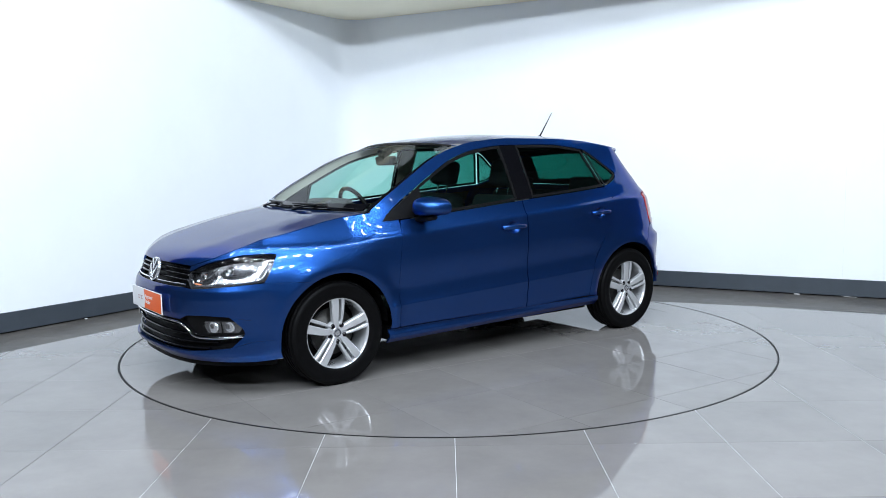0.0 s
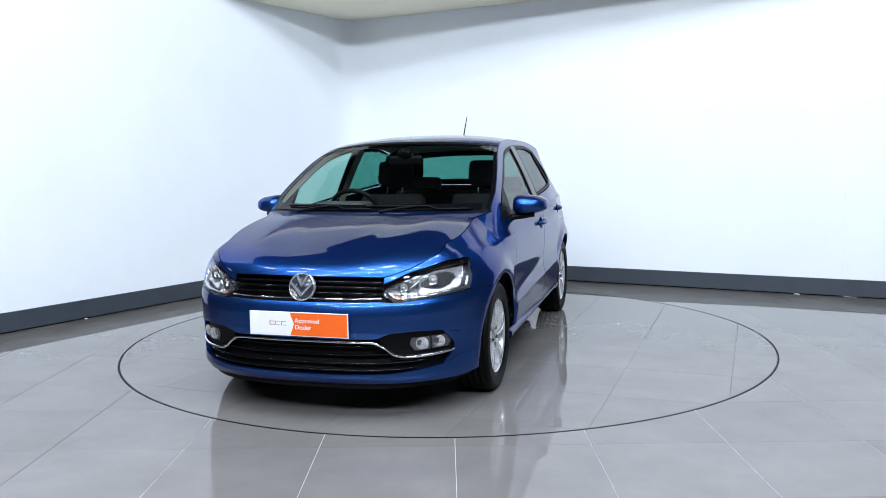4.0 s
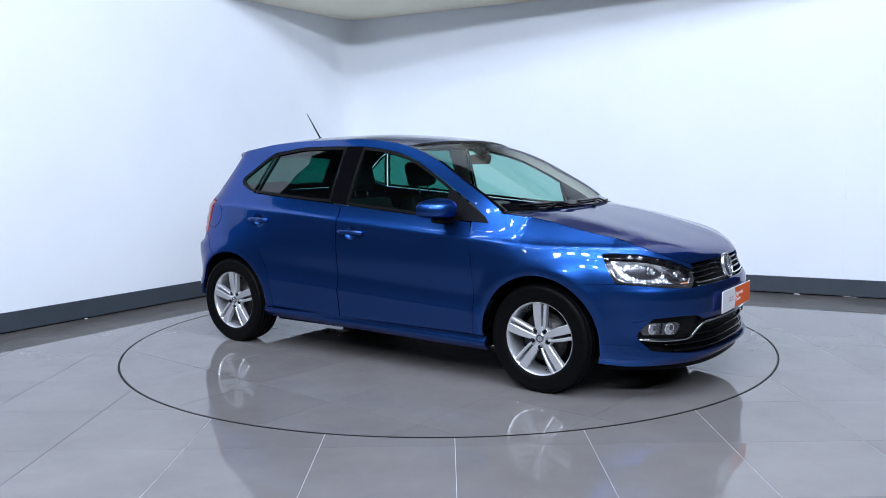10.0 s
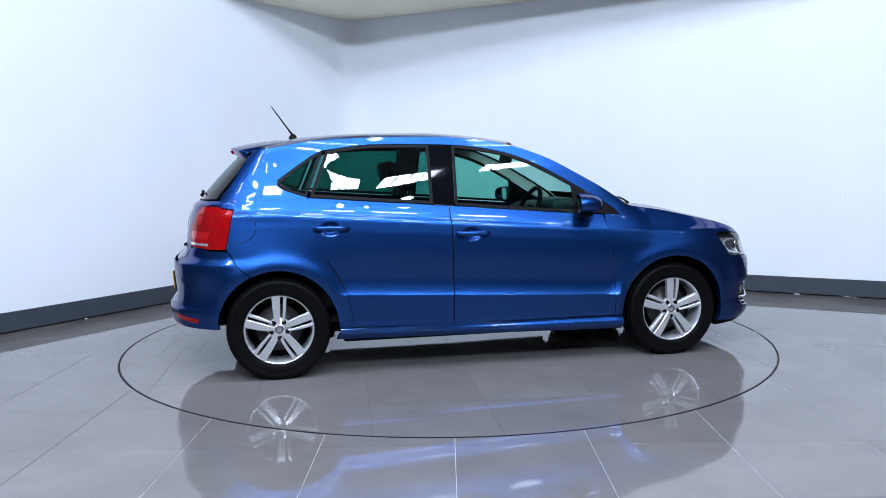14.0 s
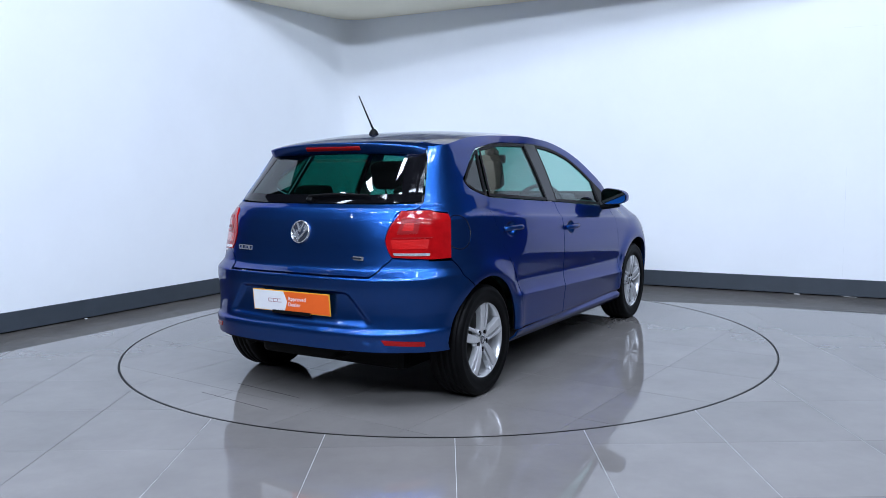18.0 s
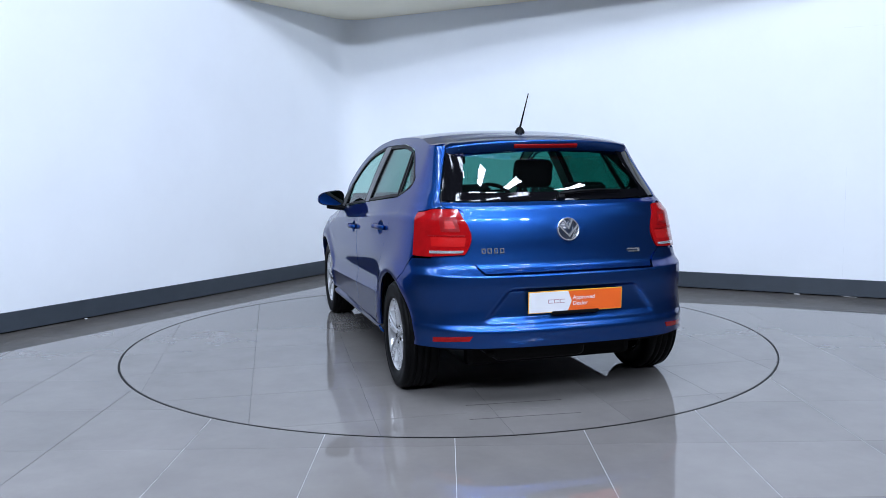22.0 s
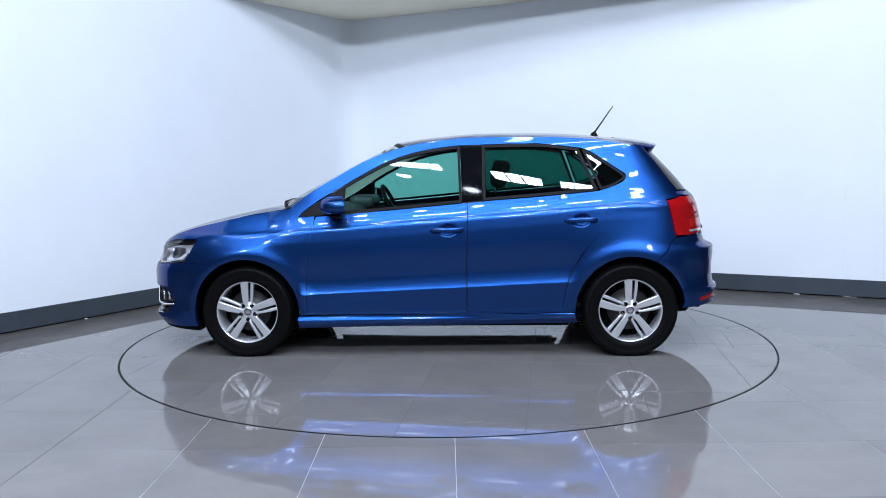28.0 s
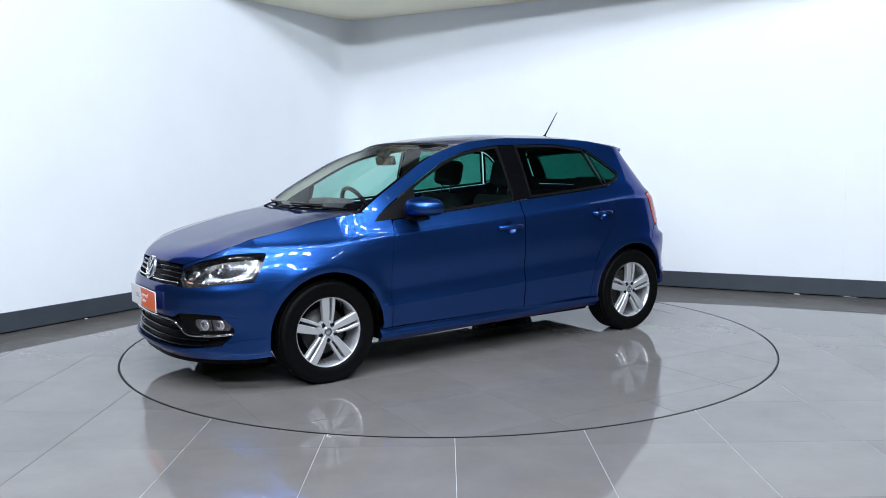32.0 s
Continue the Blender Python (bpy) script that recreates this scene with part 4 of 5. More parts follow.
FRONT_FACE = Matrix(((0, 0, 1, 0), (1, 0, 0, 0), (0, 1, 0, 0), (0, 0, 0, 1)))
REAR_FACE = Matrix(((0, 0, -1, 0), (-1, 0, 0, 0), (0, 1, 0, 0), (0, 0, 0, 1)))
badge(Matrix.Translation((1.992, 0, 0.657)) @ Matrix.Rotation(radians(-14), 4, "Y") @ FRONT_FACE, CAR, 0.068)
badge(Matrix.Translation((-1.776, 0, 0.898)) @ Matrix.Rotation(radians(14), 4, "Y") @ REAR_FACE, hatch, 0.060)


def lettering(name, text, size, mat, parent, at):
    cu = bpy.data.curves.new(name, "FONT")
    cu.body, cu.size, cu.extrude, cu.align_x = text, size, 0.0004, "LEFT"
    tmp = bpy.data.objects.new(name, cu)
    scene.collection.objects.link(tmp)
    me = bpy.data.meshes.new_from_object(tmp.evaluated_get(bpy.context.evaluated_depsgraph_get()))
    bpy.data.objects.remove(tmp)
    me.materials.clear()
    me.materials.append(mat)
    ob = mesh_part(name, me, parent)
    ob.matrix_basis = at
    return ob


def plate(at, w, h, edge_mat, rows):
    hub = new("dealer_plate")
    hub.parent = CAR
    hub.matrix_basis = at
    tagged(hub, "white and orange dealer plate")
    bm = bmesh.new()
    add_box(bm, (w, h, 0.005), pose(0, 0, 0), 0.0015)
    part("plate_back", bm, edge_mat, hub, smooth=False)
    k = w * 0.003
    a, b = -w / 2 + 0.004, w / 2 - 0.004
    t, u = h / 2 - 0.004, -h / 2 + 0.004
    part_mesh = mesh_from("white_field", [(a, u, 0.0032), (-0.085 * w, u, 0.0032), (-0.045 * w, 0, 0.0032), (-0.085 * w, t, 0.0032), (a, t, 0.0032)], [(0, 1, 2, 3, 4)], M_WHITE)
    mesh_part("white_field", part_mesh, hub)
    part_mesh = mesh_from("orange_field", [(-0.085 * w + k, u, 0.0032), (b, u, 0.0032), (b, t, 0.0032), (-0.085 * w + k, t, 0.0032), (-0.045 * w + k, 0, 0.0032)], [(0, 1, 2, 3, 4)], M_ORANGE)
    mesh_part("orange_field", part_mesh, hub)
    for k, line in enumerate(rows):
        lettering("plate_words", line, h * 0.27, M_WHITE, hub, pose(-0.035 * w, (0.06 - 0.27 * k) * h, 0.0036))
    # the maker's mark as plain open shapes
    for cx in (-0.265, -0.205, -0.145):
        bm = bmesh.new()
        for dx, dy, lx, ly in ((-0.024, 0, 0.008, 0.17), (0, 0.075, 0.05, 0.025), (0, -0.075, 0.05, 0.025)):
            add_box(bm, (lx * w, ly * h, 0.001), pose((cx + dx) * w, (dy + 0.02) * h, 0.0034))
        part("mark_bar", bm, M_GREYRED, hub, smooth=False)
    return hub


plate(Matrix.Translation((2.046, 0, 0.483)) @ FRONT_FACE, 0.52, 0.118, M_WHITE, ("Approved", "Dealer"))
plate(Matrix.Translation((-1.868, 0, 0.540)) @ Matrix.Rotation(radians(-4), 4, "Y") @ REAR_FACE, 0.52, 0.113, M_YELLOW, ("Approved", "Dealer"))
bm = bmesh.new()
add_box(bm, (0.02, 0.26, 0.018), pose(-1.862, 0, 0.482), 0.005)
part("plate_holder", bm, M_BLACK, CAR, smooth=False)
# lower grille slats, chrome line, fog lamps
for z, y in ((0.262, 0.56), (0.298, 0.60), (0.334, 0.47), (0.368, 0.40)):
    bm = bmesh.new()
    add_tube(bm, over_middle(F((0.0, z), (y * 0.5, z), (y, z + 0.004)), 0.022, 26), 0.012, 8, 0.5)
    part("grille_slat", bm, M_GLOSS_BLACK, bumper)
bm = bmesh.new()
add_tube(bm, over_middle(F((0.0, 0.398), (0.20, 0.398), (0.355, 0.394), (0.40, 0.374), (0.465, 0.327), (0.51, 0.320), (0.60, 0.322), (0.695, 0.334)), -0.002, 60), 0.0065, 8, 1.0)
part("chrome_line", bm, M_CHROME, bumper, "bent chrome line over the lower grille")
for side in (1, -1):
    c = coons(F((0.40, 0.382), (0.47, 0.334), (0.60, 0.330), (0.70, 0.342)), F((0.39, 0.412), (0.45, 0.440), (0.56, 0.446), (0.69, 0.432)), F((0.40, 0.382), (0.39, 0.412)), F((0.70, 0.342), (0.69, 0.432)), 24, 8)
    bez = panel("fog_lamp_surround", M_BLACK, bumper, sheet(skin(c[..., 0], c[..., 1], side, 0.02), gap=0, lip=-0.015))
    c = coons(F((0.545, 0.346), (0.68, 0.352)), F((0.535, 0.408), (0.68, 0.412)), F((0.545, 0.346), (0.525, 0.38), (0.535, 0.408)), F((0.68, 0.352), (0.692, 0.38), (0.68, 0.412)), 14, 8)
    panel("fog_lamp", M_LAMP_DARK, bez, sheet(skin(c[..., 0], c[..., 1], side, 0.016), gap=0, lip=0.01), label="clear fog lamp")
    panel("fog_lens", M_LENS, bez, sheet(skin(c[..., 0], c[..., 1], side, 0.006), gap=0, lip=0.008))
    for y, z, r in ((0.578, 0.378, 0.031), (0.650, 0.381, 0.028)):
        p = Vector(skin(qy(y, z), z, side, 0.016))
        aim = (Vector(skin(qy(y, z), z, side, 0.0)) - p + Vector((0.012, 0, 0))).normalized().to_track_quat("Z", "Y").to_matrix().to_4x4()
        bm = bmesh.new()
        add_lathe(bm, [(0.0, 0.001), (r * 0.3, 0.001), (r * 0.6, 0.003), (r * 0.95, 0.008), (r, 0.008), (r * 1.03, 0.0)], Matrix.Translation(p) @ aim, 24)
        part("fog_reflector", bm, M_REFLECTOR, bez)
    for y0, y1 in ((0.611, 0.618),):
        c = coons(F((y0, 0.350), (y1, 0.350)), F((y0, 0.408), (y1, 0.408)), F((y0, 0.350), (y0, 0.408)), F((y1, 0.350), (y1, 0.408)), 3, 5)
        panel("fog_divider", M_BLACK, bez, sheet(skin(c[..., 0], c[..., 1], side, 0.012), gap=0, lip=0.006))
# headlamp insides
for pan, side in zip(HEAD, (1, -1)):
    for bo, to, deep in ((F((0.568, 0.622), (0.63, 0.628)) + S((1.70, 0.640)), F((0.550, 0.704), (0.63, 0.732)) + S((1.61, 0.748)), 0.030), (F((0.435, 0.630), (0.545, 0.614)), F((0.455, 0.666), (0.540, 0.696)), 0.034)):
        g = coons(bo, to, [bo[0], to[0]], [bo[-1], to[-1]], 49, 17)
        u, v = np.linspace(-1, 1, 49)[:, None], np.linspace(-1, 1, 17)[None]
        P = skin(g[..., 0], g[..., 1], side, deep) - np.array([0.035, 0, 0]) * (np.clip(1 - (u * u + v * v) * 0.6, 0, 1) + 0.09 * np.abs(np.sin(6 * math.pi * u)) + 0.0 * v)[..., None]
        panel("reflector_bowl", M_REFLECTOR, pan, sheet(P, gap=0, lip=0.010))
    for y, z, r in ((0.495, 0.656, 0.020), (0.625, 0.688, 0.026)):
        q = qy(y, z)
        p = Vector(skin(q, z, side, 0.034))
        out = (Vector(skin(q, z, side, 0.0)) - p).normalized()
        aim = (out + Vector((0.9, 0, 0))).normalized().to_track_quat("Z", "Y").to_matrix().to_4x4()
        bm = bmesh.new()
        add_lathe(bm, [(0.0, -0.012), (r * 0.35, -0.010), (r * 0.7, -0.004), (r, 0.004), (r * 1.06, 0.004), (r * 1.08, -0.006)], Matrix.Translation(p) @ aim, 24)
        part("bulb_shade", bm, M_CHROME, pan)
        bm = bmesh.new()
        bmesh.ops.create_uvsphere(bm, u_segments=12, v_segments=8, radius=r * 0.36, matrix=Matrix.Translation(p) @ aim)
        part("bulb", bm, M_LAMP_BODY, pan)
    bm = bmesh.new()
    add_tube(bm, line_on(F((0.418, 0.640), (0.47, 0.606), (0.588, 0.612)) + S((1.764, 0.626), (1.668, 0.640), (1.63, 0.69)), 0.016, 30, side), 0.0085, 8, 0.8)
    part("light_guide", bm, M_CHROME, pan)
    bm = bmesh.new()
    add_tube(bm, line_on(F((0.47, 0.625), (0.53, 0.655), (0.575, 0.700)), 0.022, 16, side), 0.005, 6)
    part("lamp_bezel", bm, M_CHROME, pan)
    c = coons(F((0.408, 0.662), (0.44, 0.676), (0.514, 0.708), (0.60, 0.733)) + S((1.72, 0.749), (1.60, 0.753), (1.578, 0.750)), F((0.405, 0.668), (0.44, 0.685), (0.514, 0.720), (0.60, 0.747)) + S((1.72, 0.764), (1.60, 0.768), (1.569, 0.764)), F((0.408, 0.662), (0.405, 0.668)), S((1.578, 0.750), (1.569, 0.764)), 30, 3)
    panel("lamp_brow", M_GLOSS_BLACK, pan, sheet(skin(c[..., 0], c[..., 1], side, 0.012), gap=0.0, lip=0.02))
    bm = bmesh.new()
    add_tube(bm, line_on(F((0.455, 0.617), (0.50, 0.613)), 0.014, 5, side), 0.004, 6)
    part("side_marker", bm, M_AMBER, pan)

# ---- tail: spoiler, wiper, lamps' inner rings, reflectors, marks ----
n = 33
s = np.linspace(-1, 1, n)
rows = []
for x, z, w in ((-1.22, 1.404, 0.50), (-1.32, 1.392, 0.522), (-1.42, 1.377, 0.534), (-1.485, 1.361, 0.540), (-1.501, 1.354, 0.540), (-1.498, 1.346, 0.539), (-1.474, 1.310, 0.536), (-1.462, 1.296, 0.531), (-1.44, 1.300, 0.522)):
    a = np.abs(s)
    rows.append(np.stack([x + 0.085 * a ** 2.4 + 0.03 * np.clip((a - 0.93) / 0.07, 0, 1) ** 2, s * w, z - 0.030 * a ** 2.4 + 0.004 - 0.010 * np.clip((a - 0.93) / 0.07, 0, 1)], 1))
panel("roof_spoiler", M_PAINT, hatch, sheet(np.array(rows), gap=0, lip=0.0, centre=(-1.35, 0, 1.0)))
bm = bmesh.new()
add_box(bm, (0.012, 0.37, 0.024), pose(-1.487, 0, 1.331, 0, -34, 0), 0.005)
part("high_brake_lamp", bm, M_DARK_RED, hatch, "dark red high brake lamp")
bm = bmesh.new()
add_box(bm, (0.03, 0.04, 0.03), pose(-1.690, 0.0, 1.060, 0, -45, 0), 0.008)
add_tube(bm, [skin(qy(abs(y), z, -1), z, 1 if y > 0 else -1, -0.018) for y, z in ((0.01, 1.068), (-0.10, 1.078), (-0.22, 1.082), (-0.36, 1.078))], [0.010, 0.008, 0.007, 0.005], 8)
part("rear_wiper", bm, M_BLACK, hatch)
for lamp, side in zip(TAIL_LAMPS, (1, -1)):
    c = coons(R((0.70, 0.786), (0.555, 0.790)), R((0.70, 0.800), (0.548, 0.803)), R((0.70, 0.786), (0.70, 0.800)), R((0.555, 0.790), (0.548, 0.803)), 12, 4)
    panel("reversing_lens", M_REFLECTOR, lamp, sheet(skin(c[..., 0], c[..., 1], side, -0.006), gap=0, lip=0.004), label="clear reversing lamp strip")
    for nm, mt, off, y0, y1, z0, z1, lean in (("lamp_cell_rim", M_DARK_RED, -0.0052, 0.558, 0.646, 0.896, 0.968, 0.014), ("lamp_cell", M_RED_CELL, -0.0064, 0.578, 0.626, 0.912, 0.950, 0.010),
                                              ("lamp_cell", M_RED_CELL, -0.0052, 0.545, 0.690, 0.822, 0.868, -0.012), ("lamp_divider", M_DARK_RED, -0.0052, 0.540, 0.700, 0.874, 0.880, -0.002)):
        c = coons(R((y1, z0), (y0, z0)), R((y1, z1), (y0 + lean, z1)), R((y1, z0), (y1, z1)), R((y0, z0), (y0 + lean, z1)), 12, 6)
        panel(nm, mt, lamp, sheet(skin(c[..., 0], c[..., 1], side, off), gap=0, lip=0.002))
    c = coons(R((0.71, 0.342), (0.555, 0.357)), R((0.71, 0.366), (0.54, 0.383)), R((0.71, 0.342), (0.71, 0.366)), R((0.555, 0.357), (0.54, 0.383)), 16, 5)
    panel("rear_reflector", M_RED, CAR, sheet(skin(c[..., 0], c[..., 1], side, -0.003), gap=0, lip=0.012), label="red bumper reflector")
for y0, w in ((0.455, 0.022), (0.425, 0.024), (0.393, 0.020), (0.362, 0.024)):
    p = skin(qy(y0, 0.80, -1), 0.80, 1, -0.002)
    bm = bmesh.new()
    for dy, dz, ly, lz in ((-0.38, 0, 0.22, 0.026), (0.38, 0, 0.22, 0.026), (0, 0.0105, 0.8, 0.005), (0, -0.0105, 0.8, 0.005)):
        add_box(bm, (0.005, w * ly, lz), Matrix.Translation(p) @ pose(0, 0, 0, 0, 8, 6) @ pose(0, dy * w, dz))
    part("name_bar", bm, M_BADGE, hatch, "raised chrome bar", smooth=False)
bm = bmesh.new()
add_box(bm, (0.004, 0.10, 0.020), Matrix.Translation(skin(qy(0.36, 0.775, -1), 0.775, -1, -0.002)) @ pose(0, 0, 0, 0, 8, -6), 0.003)
part("model_mark", bm, M_BADGE, hatch, "small chrome mark", smooth=False)
bm = bmesh.new()
add_box(bm, (0.005, 0.074, 0.008), Matrix.Translation(skin(qy(0.36, 0.775, -1), 0.775, -1, -0.004)) @ pose(0, 0, 0, 0, 8, -6))
part("model_bar", bm, M_BADGE_DARK, hatch, smooth=False)
bm = bmesh.new()
add_tube(bm, [(-1.60, 0.42, 0.275), (-1.70, 0.42, 0.278), (-1.76, 0.42, 0.270)], 0.022, 12)
part("exhaust_pipe", bm, M_BLACK, CAR)

# ---- aerial, wipers, mirrors, handles, filler flap ----
bm = bmesh.new()
add_lathe(bm, [(0.0, 0.032), (0.010, 0.030), (0.020, 0.020), (0.028, 0.004), (0.030, -0.006)], pose(-1.10, 0, 1.420), 20)
add_tube(bm, [(-1.103, 0, 1.445), (-1.125, 0, 1.475), (-1.235, 0, 1.632)], [0.007, 0.0055, 0.003], 8)
part("aerial", bm, M_BLACK, CAR, "black rod aerial")
def on_screen(row, y):
    """A point just above the windscreen, by its row from the base and its y."""
    return np.array([np.interp(y, SCREEN[row, :, 1], SCREEN[row, :, c]) for c in range(3)]) + np.array([0.005, 0, 0.009])


for y0, y1 in ((0.60, -0.02), (0.02, -0.56)):
    bm = bmesh.new()
    add_tube(bm, [on_screen(round(1.4 * k / 13), y0 + (y1 - y0) * k / 13) for k in range(14)], 0.0065, 8, 0.9)
    pivot = on_screen(0, y1 + 0.10 * (1 if y1 < y0 else -1)) + np.array([0.03, 0, -0.016])
    add_tube(bm, spline([pivot, (pivot + on_screen(1, (y0 + y1) / 2)) / 2 + np.array([0.010, 0, 0.004]), on_screen(1, (y0 + y1) / 2)], 8), [0.010, 0.009, 0.008, 0.008, 0.007, 0.007, 0.006, 0.006], 8, 0.8)
    part("wiper", bm, M_BLACK, CAR)
cowl = cross_loft(spline([(0.985, 0.70, 0.960), (0.95, 0.69, 0.972)], 4), spline([(1.15, 0, 0.948), (1.085, 0, 0.974)], 4), 25, 2.3)
panel("scuttle", M_BLACK, CAR, sheet(cowl, gap=0, lip=0.03))


def mirror(side):
    hub = new("door_mirror")
    hub.parent = CAR
    hub.matrix_basis = Matrix.Translation((0.625, side * 0.872, 0.976))
    tagged(hub, "blue door mirror with black base")
    def section(x, k):
        """Outline of the housing at x: wide, flat below, its outer end rounder."""
        out = []
        for i in range(32):
            a = 2 * math.pi * i / 32
            cy = math.copysign(abs(math.cos(a)) ** 0.62, math.cos(a)) * 0.104 * k
            cz = math.copysign(abs(math.sin(a)) ** 0.72, math.sin(a)) * (0.064 if math.sin(a) > 0 else 0.050) * k
            out.append((x - 0.022 * (cy / 0.1), side * (cy + 0.002), cz * (1.0 - 0.20 * (cy / 0.1)) + 0.004))
        return out

    def skinned(rows, close):
        bm = bmesh.new()
        rings = [[bm.verts.new(p) for p in row] for row in rows]
        for p, q in zip(rings, rings[1:]):
            for i in range(32):
                bm.faces.new((p[i], p[(i + 1) % 32], q[(i + 1) % 32], q[i]))
        if close:
            bm.faces.new(rings[-1])
        bmesh.ops.recalc_face_normals(bm, faces=bm.faces)
        return bm

    part("mirror_shell", skinned([section(x, k) for x, k in ((-0.052, 0.975), (-0.044, 1.0), (-0.01, 0.99), (0.03, 0.93), (0.062, 0.80), (0.085, 0.58), (0.096, 0.25))], True), M_PAINT, hub)
    part("mirror_bezel", skinned([section(x, k) for x, k in ((-0.050, 0.972), (-0.054, 0.95), (-0.050, 0.90), (-0.044, 0.89))], False), M_BLACK, hub)
    bm = bmesh.new()
    bm.faces.new([bm.verts.new((-0.036 - 0.08 * abs(p[1]) * (1 if p[1] * side > 0 else -1) - 0.04 * p[2], p[1], p[2])) for p in section(-0.046, 0.91)])
    part("mirror_glass", bm, M_MIRROR, hub, "mirror glass", smooth=False)
    bm = bmesh.new()
    add_tube(bm, [(0.02, side * -0.155, -0.075), (0.01, side * -0.10, -0.066), (0.0, side * -0.04, -0.055), (0.0, side * 0.03, -0.052)], [0.034, 0.036, 0.040, 0.026], 12, 0.55)
    part("mirror_foot", bm, M_BLACK, hub)
    return hub


def handle(side, x, z, parent):
    w = float(half_width(np.array(x), np.array(z)))
    bm = bmesh.new()
    pts = [np.array([x + dx, side * (float(half_width(np.array(x + (0.105 if dx > 0 else -0.105)), np.array(z))) + o), z + dz]) for dx, dz, o in ((0.098, -0.001, 0.004), (0.085, 0.0, 0.016), (0.05, 0.002, 0.027), (0.0, 0.002, 0.031), (-0.05, 0.002, 0.028), (-0.083, 0.001, 0.018), (-0.095, 0.0, 0.004))]
    add_tube(bm, spline(np.array(pts), 22), 0.0125, 12, 1.15)
    return part("door_handle", bm, M_PAINT, parent, "blue pull handle")


for side in (1, -1):
    mirror(side)
    handle(side, -0.078, 0.824, CAR)
    handle(side, -0.920, 0.878, CAR)
# round filler flap on the right flank: a fine sunk ring
bm = bmesh.new()
add_tube(bm, [skin(qx(-1.437 + 0.092 * math.cos(2 * math.pi * k / 40), 0.893), 0.893 + 0.086 * math.sin(2 * math.pi * k / 40), -1, 0.0) for k in range(41)], 0.0022, 5)
part("filler_flap_gap", bm, M_GLOSS_BLACK, CAR)

# ---- inside ----
def seat(x, y, w, high):
    hub = new("seat")
    hub.parent = CAR
    hub.matrix_basis = Matrix.Translation((x, y, 0))
    tagged(hub, "black cloth car seat")
    bm = bmesh.new()
    add_box(bm, (0.50, w, 0.16), pose(0.20, 0, 0.46, 0, -8, 0), 0.05, 3)
    part("cushion", bm, M_CLOTH, hub)
    bm = bmesh.new()
    add_box(bm, (0.14, w, 0.58), pose(-0.12, 0, 0.73, 0, -20, 0), 0.055, 3)
    for s in (-1, 1):
        add_box(bm, (0.13, 0.09, 0.44), pose(-0.075, s * (w / 2 - 0.04), 0.72, 0, -20, 0), 0.04, 3)
    part("backrest", bm, M_CLOTH, hub)
    bm = bmesh.new()
    add_box(bm, (0.11, 0.27 if w < 0.6 else 0.24, 0.19), pose(-0.26, 0, high, 0, -14, 0), 0.05, 3)
    part("headrest", bm, M_CLOTH, hub)
    bm = bmesh.new()
    for s in (-1, 1):
        add_tube(bm, [(-0.215, s * 0.06, high - 0.18), (-0.25, s * 0.06, high - 0.05)], 0.006, 6)
    part("headrest_post", bm, M_CHROME, hub)


seat(-0.16, 0.36, 0.50, 1.165)
seat(-0.16, -0.36, 0.50, 1.165)
bench = new("rear_bench")
bench.parent = CAR
tagged(bench, "black cloth rear bench")
bm = bmesh.new()
add_box(bm, (0.48, 1.28, 0.16), pose(-0.78, 0, 0.47, 0, -6, 0), 0.05, 3)
part("cushion", bm, M_CLOTH, bench)
bm = bmesh.new()
add_box(bm, (0.14, 1.26, 0.56), pose(-1.10, 0, 0.74, 0, -22, 0), 0.05, 3)
part("backrest", bm, M_CLOTH, bench)
for y in (0.36, -0.36):
    bm = bmesh.new()
    add_box(bm, (0.09, 0.25, 0.13), pose(-1.22, y, 1.055, 0, -16, 0), 0.035, 3)
    part("headrest", bm, M_CLOTH, bench)
bm = bmesh.new()
add_box(bm, (0.42, 1.16, 0.02), pose(-1.42, 0, 0.985), 0.006)
part("parcel_shelf", bm, M_CLOTH, CAR)
dash = cross_loft(spline([(0.88, 0.70, 0.935), (0.72, 0.70, 0.94), (0.60, 0.70, 0.90), (0.56, 0.70, 0.80), (0.60, 0.70, 0.60), (0.70, 0.70, 0.40)], 24),
                  spline([(1.05, 0, 0.955), (0.80, 0, 0.965), (0.62, 0, 0.94), (0.56, 0, 0.86), (0.58, 0, 0.62), (0.66, 0, 0.40)], 24), 21, 2.0)
panel("dashboard", M_DASH, CAR, sheet(dash, gap=0, lip=0))
bm = bmesh.new()
add_box(bm, (0.20, 0.36, 0.10), pose(0.62, -0.36, 0.955), 0.045, 3)
part("instrument_hood", bm, M_DASH, CAR)
bm = bmesh.new()
tilt = Matrix.Translation((0.40, -0.36, 0.905)) @ Matrix.Rotation(radians(-65), 4, "Y")
ring = [tilt @ Vector((0.182 * math.cos(2 * math.pi * k / 40), 0.182 * math.sin(2 * math.pi * k / 40), 0)) for k in range(41)]
add_tube(bm, ring, 0.0155, 10)
for a in (radians(90), radians(-90), radians(180)):
    add_tube(bm, [tilt @ Vector((0.04 * math.cos(a), 0.04 * math.sin(a), -0.02)), tilt @ Vector((0.178 * math.cos(a), 0.178 * math.sin(a), 0))], 0.016, 8, 0.5)
add_cyl(bm, 0.075, 0.06, 0.05, tilt @ pose(0, 0, -0.02), 24)
part("steering_wheel", bm, M_BLACK, CAR)
bm = bmesh.new()
add_box(bm, (0.035, 0.235, 0.066), pose(0.36, -0.01, 1.265, 0, 14, 0), 0.02, 3)
add_tube(bm, [(0.37, -0.01, 1.28), (0.42, -0.01, 1.335)], 0.014, 8)
part("inner_mirror", bm, M_BLACK, CAR)
bm = bmesh.new()
